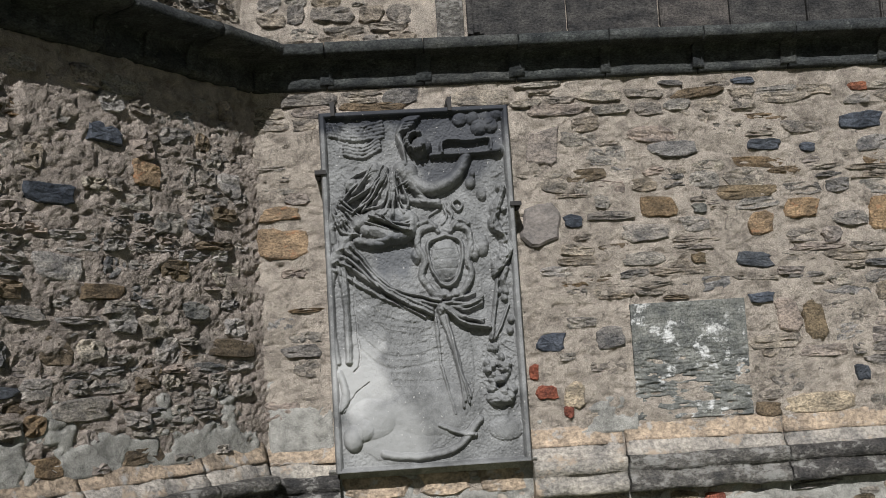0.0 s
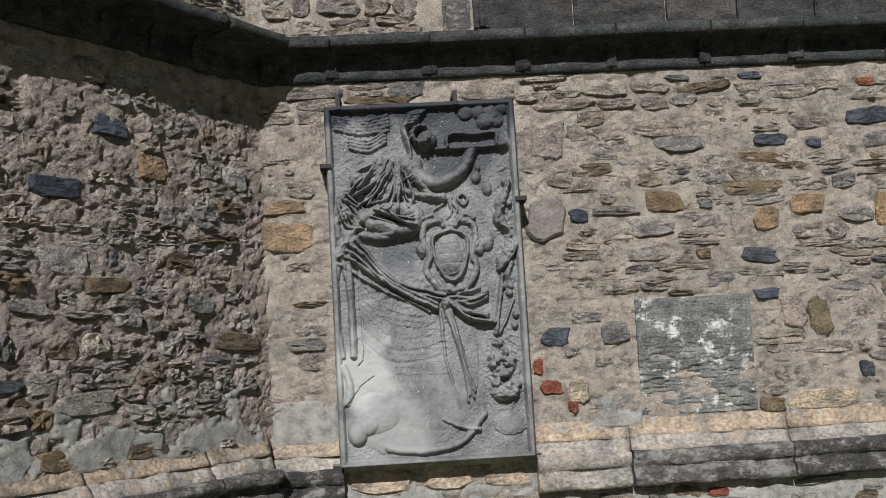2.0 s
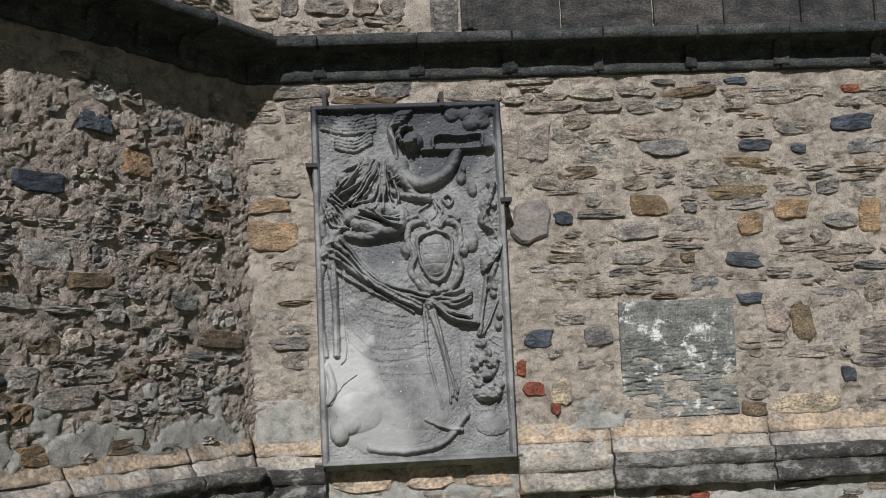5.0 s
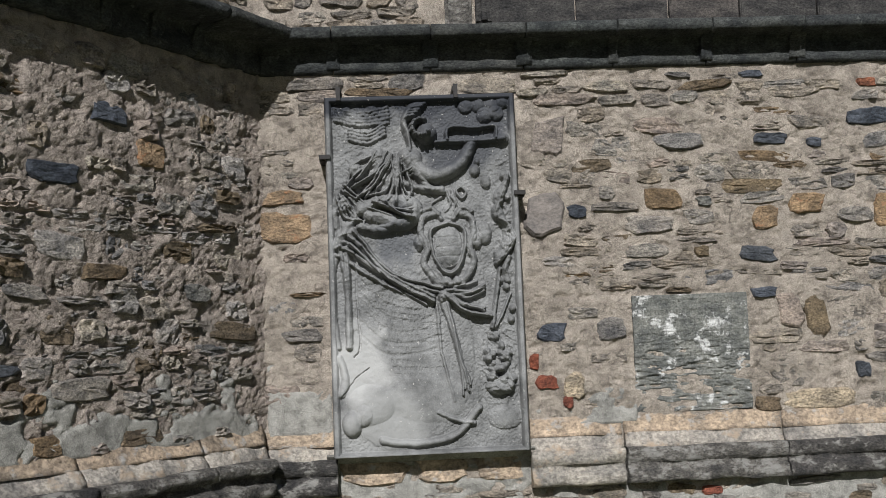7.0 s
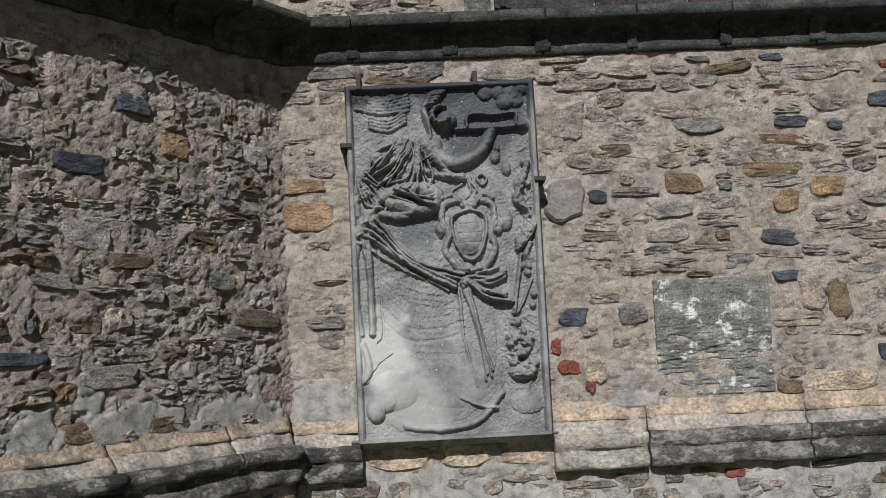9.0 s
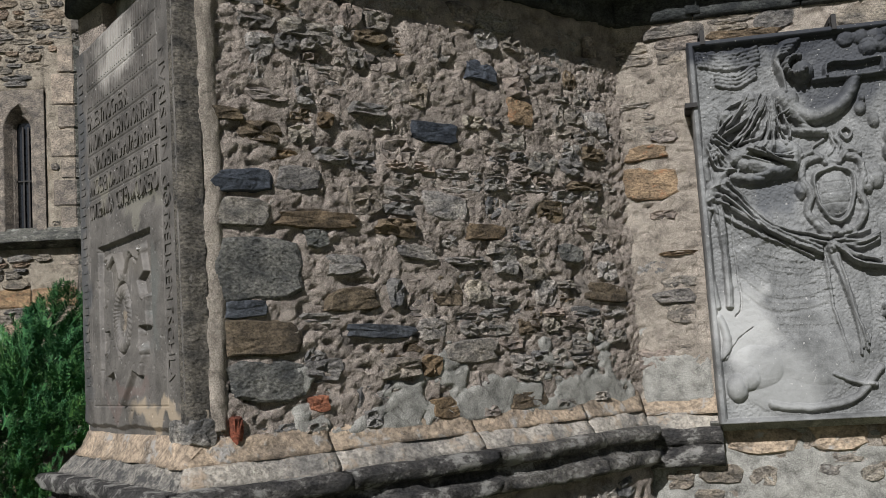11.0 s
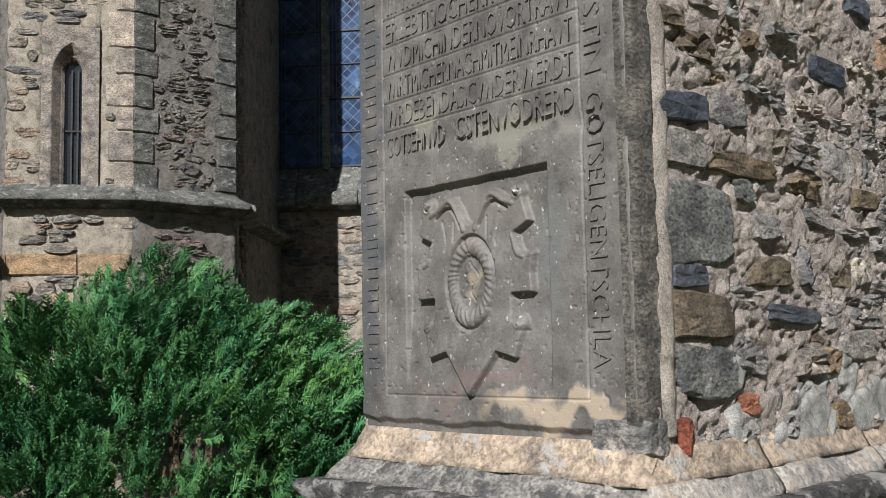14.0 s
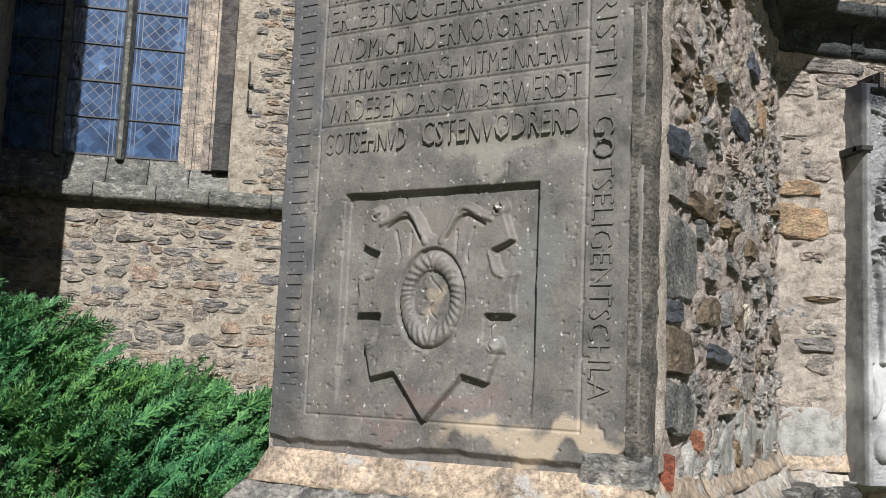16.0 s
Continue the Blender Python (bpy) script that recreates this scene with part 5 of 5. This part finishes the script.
for w in (0.62, 0.78, 0.70, 0.6, 0.72, 0.65, 0.7, 0.7):
    profile_run("ledge_block", CHURCH, u + 0.005, u + w - 0.005, [(0.0, 3.46), (0.16, 3.43), (0.20, 3.38), (0.20, 3.28), (0.17, 3.25), (0.08, 3.22), (0.0, 3.21)], M_LEDGE, ledge, wear=0.010, seed=400 + k)
    u, k = u + w, k + 1
hook = thing("wall_hook", -3.05, 13.75, 4.9, "black iron hook with white cement round it", "hook")
bm = bmesh.new()
for v0, v1 in ((4.75, 5.05), (4.45, 4.7)):
    block(bm, CHURCH, 8.965, 8.985, v0, v1, -0.02, 0.05)
    block(bm, CHURCH, 8.965, 9.03, v0, v0 + 0.03, 0.02, 0.05)
hidden_parent(part("iron_bar", bm, M_IRON), hook)

# stair tower
LANCET_U, LANCET_V0, LANCET_TOP = 0.56, 3.13, 4.40


def pointed(U, V, half, v0, top):
    """Below zero inside a pointed arch opening."""
    spring = top - half * 1.75
    x = np.abs(U - LANCET_U)
    r = half * 2.05
    arch = np.hypot(x + r - half, np.maximum(V - spring, 0)) - r
    return np.maximum(np.where(V > spring, arch, x - half), v0 - V)


for i in range(5):
    f = Face(TUR[i], TUR[i + 1])
    # Only the sunlit face gets pale tones; the others are coloured darker for shade.
    mort = M_MORTAR_FAR if i == 1 else M_MORTAR_SHADE
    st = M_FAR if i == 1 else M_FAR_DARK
    low = wall("wall_tower_low", f, 0, f.length, 0, 2.95, 0.25, 0.01, 6, 120 + i, mort, "rubble wall of the stair tower below the string course", 0.05, 0.02)
    if i == 1:
        for u0, u1, v0, v1 in ((0, 0.30, 2.95, 9), (0.82, f.length, 2.95, 9), (0.30, 0.82, 4.62, 9), (0.30, 0.82, 2.95, 3.05)):
            up = wall("wall_tower_up", f, u0, u1, v0, v1, 0.25, 0.008, 6, 130 + i, mort, "pale rubble wall of the stair tower", 0.05)
    else:
        up = wall("wall_tower_up", f, 0, f.length, 2.95, 9, 0.25, 0.01, 6, 130 + i, mort, "rubble wall of the stair tower", 0.06)
    if i in (1, 2, 3):
        take(f, LANCET_U if i == 1 else -5, 3.85, 0.52, 1.55)
        for v0, h, ww in ((2.515, 0.22, 0.26), (2.74, 0.19, 0.16), (3.12, 0.24, 0.15), (3.37, 0.28, 0.22), (3.66, 0.22, 0.14), (3.89, 0.30, 0.24), (4.20, 0.24, 0.16), (4.45, 0.34, 0.22), (4.8, 0.3, 0.15), (2.0, 0.31, 0.16)):
            if i == 1:
                boxed("quoin", f, f.length - ww, f.length + 0.012, v0, v0 + h - 0.01, -0.05, 0.016, M_JAMB if v0 != 2.0 else M_PALE, low if v0 < 2.9 else up, bevel=0.008)
                take(f, f.length - ww / 2, v0 + h / 2, ww, h)
            if i == 2:
                w2 = 0.34 - 0.6 * ww
                boxed("quoin", f, 0.0, w2, v0, v0 + h - 0.01, -0.05, 0.014, M_LEDGE, low if v0 < 2.9 else up, bevel=0.008)
                boxed("quoin", f, f.length - w2, f.length, v0 + 0.05, v0 + h + 0.04, -0.05, 0.014, M_LEDGE, low if v0 < 2.9 else up, bevel=0.008)
                take(f, w2 / 2, v0 + h / 2, w2, h)
                take(f, f.length - w2 / 2, v0 + h / 2, w2, h)
        if i == 1:
            u = 0.0
            for w in (0.03, 0.62, 0.46):
                boxed("ochre_block", f, u + 0.005, min(u + w, f.length + 0.01) - 0.005, 2.32, 2.51, -0.05, 0.042, M_OCHRE, low, bevel=0.01)
                u += w
            take(f, 0.55, 2.415, 1.2, 0.19)
        courses(f, low, 0.0, f.length, 1.2, 2.93, (0.07, 0.16), (0.12, 0.34), st, 140 + i, 0.1, (0.006, 0.03), 0.03, 120, n=10)
        courses(f, up, 0.0, f.length, 3.10, 5.8, (0.055, 0.13), (0.10, 0.28), st, 150 + i, 0.05, (0.0, 0.02), 0.0, 220, n=10)
    profile_run("string_block", f, 0, f.length, [(0.0, 3.15), (0.05, 3.10), (0.19, 3.04), (0.20, 2.985), (0.15, 2.97), (0.06, 2.93), (0.0, 2.92)], M_LEDGE, ledge, wear=0.010, seed=430 + i, skew0=-0.30, skew1=0.30)
TF = Face(TUR[1], TUR[2])
lancet = thing("lancet_window", -7.03, 9.97, 3.05, "narrow pointed stone window with an iron grille", "window")


def lancet_height(U, V):
    outer, inner = pointed(U, V, 0.165, 3.06, 4.47), pointed(U, V, 0.085, 3.06, 4.36)
    z = 0.028 - 0.10 * np.clip(-outer / 0.07, 0, 1)
    return np.where(inner < 0, -0.17, z) + 0.006 * fbm(U * 14, V * 14, 171, 4)


relief("frame", TF, 0.305, 0.815, 3.055, 4.615, 74, 190, lancet_height, 0.19, M_JAMB, lancet)
boxed("pane", TF, LANCET_U - 0.08, LANCET_U + 0.08, 3.07, 4.3, -0.162, -0.155, plain_mat("dark_glass", (0.012, 0.014, 0.018), 0.15), lancet)
for du in (-0.01, 0.045):
    boxed("grille_bar", TF, LANCET_U + du - 0.008, LANCET_U + du + 0.008, 3.07, 4.25, -0.14, -0.125, M_IRON, lancet)
boxed("grille_bar", TF, LANCET_U - 0.08, LANCET_U + 0.085, 3.66, 3.675, -0.14, -0.12, M_IRON, lancet)

# further buttress with a small epitaph
LB = Face((-10.8, 8.44), (-7.87, 9.026))
LBS = Face((-7.87, 9.026), (-8.6, 11.4))
wall_far = wall("wall_far_buttress", LB, 0, LB.length, 0, 9, 0.4, 0.012, 6, 181, M_MORTAR_FAR, "sunlit rubble front of a further buttress", 0.05)
# Shade in the gap beside the tower comes partly from the darker mortar colour.
wall_far_side = wall("wall_far_buttress_side", LBS, 0.01, LBS.length, 0, 9, 0.3, 0.01, 6, 182, M_MORTAR_SHADE, "shaded rubble side of a further buttress", 0.08)
boxed("wall_far_link", Face((-8.6, 11.3), (-8.0, 11.3)), -0.3, 0.9, 0, 9, -0.3, 0, M_MORTAR_SHADE, label="shaded wall between buttress and tower")["kind"] = "structure"
ue = LB.length - 0.63
take(LB, ue, 2.15, 0.80, 1.25)
courses(LB, wall_far, LB.length - 1.5, LB.length, 1.2, 2.86, (0.06, 0.12), (0.12, 0.3), M_FAR, 191, 0.08, (0.0, 0.03), 0.0, 90, n=10)
courses(LB, wall_far, LB.length - 1.7, LB.length, 3.1, 6.0, (0.05, 0.11), (0.12, 0.32), M_FAR_DARK, 192, 0.10, (0.0, 0.03), 0.0, 260, n=10)
profile_run("string_block", LB, 0, LB.length, [(0.0, 3.08), (0.14, 3.04), (0.20, 2.97), (0.20, 2.91), (0.10, 2.87), (0.0, 2.86)], M_LEDGE, ledge, wear=0.012, seed=450, skew1=1.0)
profile_run("string_block", LBS, 0, LBS.length, [(0.0, 3.08), (0.14, 3.04), (0.20, 2.97), (0.20, 2.91), (0.10, 2.87), (0.0, 2.86)], M_LEDGE, ledge, wear=0.012, seed=451, skew0=-1.0)


def small_epitaph(U, V):
    X, Y = U - ue, V - 1.55
    z = 0.03 - 0.018 * ((np.abs(X) < 0.22) & (Y > 0.42) & (Y < 0.98))
    roll = lambda d, r, up: up * np.sqrt(np.clip(1 - (d / r) ** 2, 0, 1))
    z = z + roll(np.maximum(np.abs(X - 0.02), np.abs(Y - 0.82) - 0.12), 0.03, 0.03) + roll(np.maximum(np.abs(Y - 0.88), np.abs(X - 0.02) - 0.12), 0.02, 0.025)
    for x in (-0.10, 0.15):
        z = z + roll(np.hypot((X - x) / 0.6, (Y - 0.58) / 1.6), 0.09, 0.035)
    return z + 0.012 * fbm(X * 10, Y * 10, 195, 5, 0.6)


wall_epitaph = thing("small_epitaph", -8.45, 8.9, 1.55, "small pale weathered stone epitaph with a cornice", "epitaph")
M_EPI = stone_mat("pale_epitaph_stone", [(0.30, 0.29, 0.265), (0.28, 0.27, 0.25)], 0.9, 0.9, patch=(0.20, 0.19, 0.18))
relief("carved_face", LB, ue - 0.37, ue + 0.37, 1.55, 2.73, 90, 140, small_epitaph, 0.03, M_EPI, wall_epitaph)
profile_run("cap", LB, ue - 0.41, ue + 0.41, [(0.0, 2.76), (0.10, 2.745), (0.11, 2.70), (0.07, 2.67), (0.05, 2.63), (0.0, 2.625)], M_EPI, wall_epitaph, "moulded stone cap", wear=0.008, seed=61)
profile_run("foot", LB, ue - 0.39, ue + 0.39, [(0.0, 1.62), (0.06, 1.61), (0.07, 1.575), (0.045, 1.55), (0.0, 1.545)], M_EPI, wall_epitaph, "moulded stone foot", wear=0.008, seed=62)

# ---------- juniper ----------
def leaf_mat():
    mat, nt, bsdf = nodes_of("juniper_foliage")
    co = coords(nt)
    rnd = nt.nodes.new("ShaderNodeNewGeometry").outputs["Random Per Island"]
    a = n_ramp(nt, rnd, [(0.0, (0.008, 0.036, 0.014)), (0.5, (0.040, 0.125, 0.040)), (1.0, (0.115, 0.235, 0.072))])
    b = n_ramp(nt, n_noise(nt, 1.3, 3, 0.6, co), [(0.35, (0.75, 0.95, 1.15)), (0.65, (1.25, 1.1, 0.75))])
    nt.links.new(n_mix(nt, 0.8, a, b, "MULTIPLY"), bsdf.inputs["Base Color"])
    bsdf.inputs["Roughness"].default_value = 0.6
    bsdf.inputs["Specular IOR Level"].default_value = 0.3
    return mat


def spray(rng, side):
    """One flat feathery juniper spray along +x with its tip at 1; triangles as an array."""
    tris = []

    def sliver(p, q, w):
        p, q = np.array(p), np.array(q)
        d = q - p
        s = np.array([-d[1], d[0], 0.35 * d[0]])
        s = s / (np.linalg.norm(s) + 1e-9) * w
        tris.append([p - s, p + s, q])

    sliver((0, 0, 0), (1, 0, 0), 0.02)
    count = 10
    for i in range(count):
        t = 0.12 + 0.85 * i / count
        ln = (0.42 * (1 - t) + 0.10) * rng.uniform(0.75, 1.2)
        for s in (1, -1):
            a = radians(rng.uniform(28, 48)) * s
            e = np.array([t + ln * math.cos(a), ln * math.sin(a), rng.uniform(-0.07, 0.10)])
            b = np.array([t, 0, 0.03 * math.sin(3 * t)])
            sliver(b, e, 0.026)
            for j in range(3):
                u = 0.28 + 0.26 * j
                m = b + (e - b) * u
                for s2 in (1, -1):
                    a2 = a + s2 * radians(rng.uniform(25, 40))
                    l2 = ln * 0.34 * (1.1 - u)
                    sliver(m, m + np.array([l2 * math.cos(a2), l2 * math.sin(a2), rng.uniform(-0.04, 0.04)]), 0.022)
    return np.array(tris)


def juniper():
    rng = np.random.RandomState(21)
    blobs = [(-5.7, 8.7, 0.5, 1.9, 1.8, 1.55), (-5.0, 7.7, 0.35, 1.6, 1.25, 1.25), (-4.25, 8.3, 0.3, 1.15, 1.5, 1.15), (-6.9, 8.2, 0.25, 1.3, 1.2, 0.98),
             (-4.0, 7.1, 0.15, 0.9, 1.1, 1.05), (-8.2, 7.7, 0.2, 1.2, 1.1, 0.72), (-5.6, 9.2, 1.1, 0.62, 0.6, 1.05), (-6.1, 7.0, 0.2, 1.3, 0.9, 0.95), (-3.6, 7.9, 0.2, 0.85, 1.0, 1.15)]
    protos = [spray(rng, 1) for _ in range(8)]
    shrub = thing("juniper_shrub", -5.4, 8.3, 0.0, "dense green spreading juniper shrub with feathery sprays", "shrub")
    mat = leaf_mat()
    for n, (cx, cy, cz, rx, ry, rz) in enumerate(blobs):
        bm = bmesh.new()
        for j in range(7):
            a = 6.28 * j / 7 + n
            tip = Vector((cx + 0.30 * rx * math.cos(a), cy + 0.30 * ry * math.sin(a), cz + 0.12 * rz))
            foot = Vector((cx + 0.1 * math.cos(a), cy + 0.1 * math.sin(a), 0))
            d = (tip - foot)
            m = Matrix.Translation((foot + tip) / 2) @ d.to_track_quat("Z", "Y").to_matrix().to_4x4()
            bmesh.ops.create_cone(bm, cap_ends=True, segments=6, radius1=0.045, radius2=0.012, depth=d.length, matrix=m)
        hidden_parent(part("stem", bm, M_BROWN, None, "brown juniper stem"), shrub)
        out = []
        area = (rx * ry + rx * rz + ry * rz) / 3
        for k in range(int(2000 * area)):
            v = rng.normal(size=3)
            v /= np.linalg.norm(v)
            if v[2] < -0.15 or v[1] > 0.75:
                continue
            depth = rng.choice([1.0, 0.97, 0.9, 0.82, 0.72], p=[0.40, 0.26, 0.18, 0.11, 0.05])
            bumpy = 1 + 0.22 * math.sin(7 * v[0] + 3 * n + 4 * v[2]) * math.cos(6 * v[1] + 5 * v[2] + n)
            p = np.array([cx + rx * v[0] * depth * bumpy, cy + ry * v[1] * depth * bumpy, cz + rz * v[2] * depth * bumpy])
            if p[2] < 0.05 or any(((p[0] - b[0]) / b[3]) ** 2 + ((p[1] - b[1]) / b[4]) ** 2 + ((p[2] - b[2]) / b[5]) ** 2 < 0.55 for i, b in enumerate(blobs) if i != n):
                continue
            nrm = np.array([v[0] / rx, v[1] / ry, v[2] / rz])
            nrm /= np.linalg.norm(nrm)
            far = np.array([p[0] + 5.9, p[1] - 8.6, 0.0])
            far /= np.linalg.norm(far) + 1e-6
            d = nrm * 0.35 + far * 0.55 + np.array([0.30, -0.05, 0.42]) + rng.normal(size=3) * 0.16
            d /= np.linalg.norm(d)
            s = np.cross(d, nrm + rng.normal(size=3) * 0.5)
            s /= np.linalg.norm(s) + 1e-9
            t = np.cross(d, s)
            ln = rng.uniform(0.16, 0.34)
            out.append(protos[rng.randint(8)].reshape(-1, 3) @ np.stack([d, s, t]) * ln + p - d * ln * 0.55)
        verts = np.concatenate(out).astype(np.float32)
        mesh = bpy.data.meshes.new("crown")
        cnt = len(verts)
        mesh.vertices.add(cnt)
        mesh.vertices.foreach_set("co", verts.reshape(-1))
        mesh.loops.add(cnt)
        mesh.loops.foreach_set("vertex_index", np.arange(cnt, dtype=np.int32))
        mesh.polygons.add(cnt // 3)
        mesh.polygons.foreach_set("loop_start", np.arange(0, cnt, 3, dtype=np.int32))
        mesh.update(calc_edges=True)
        hidden_parent(link("crown", mesh, mat, None, "feathery green foliage", False), shrub)


juniper()
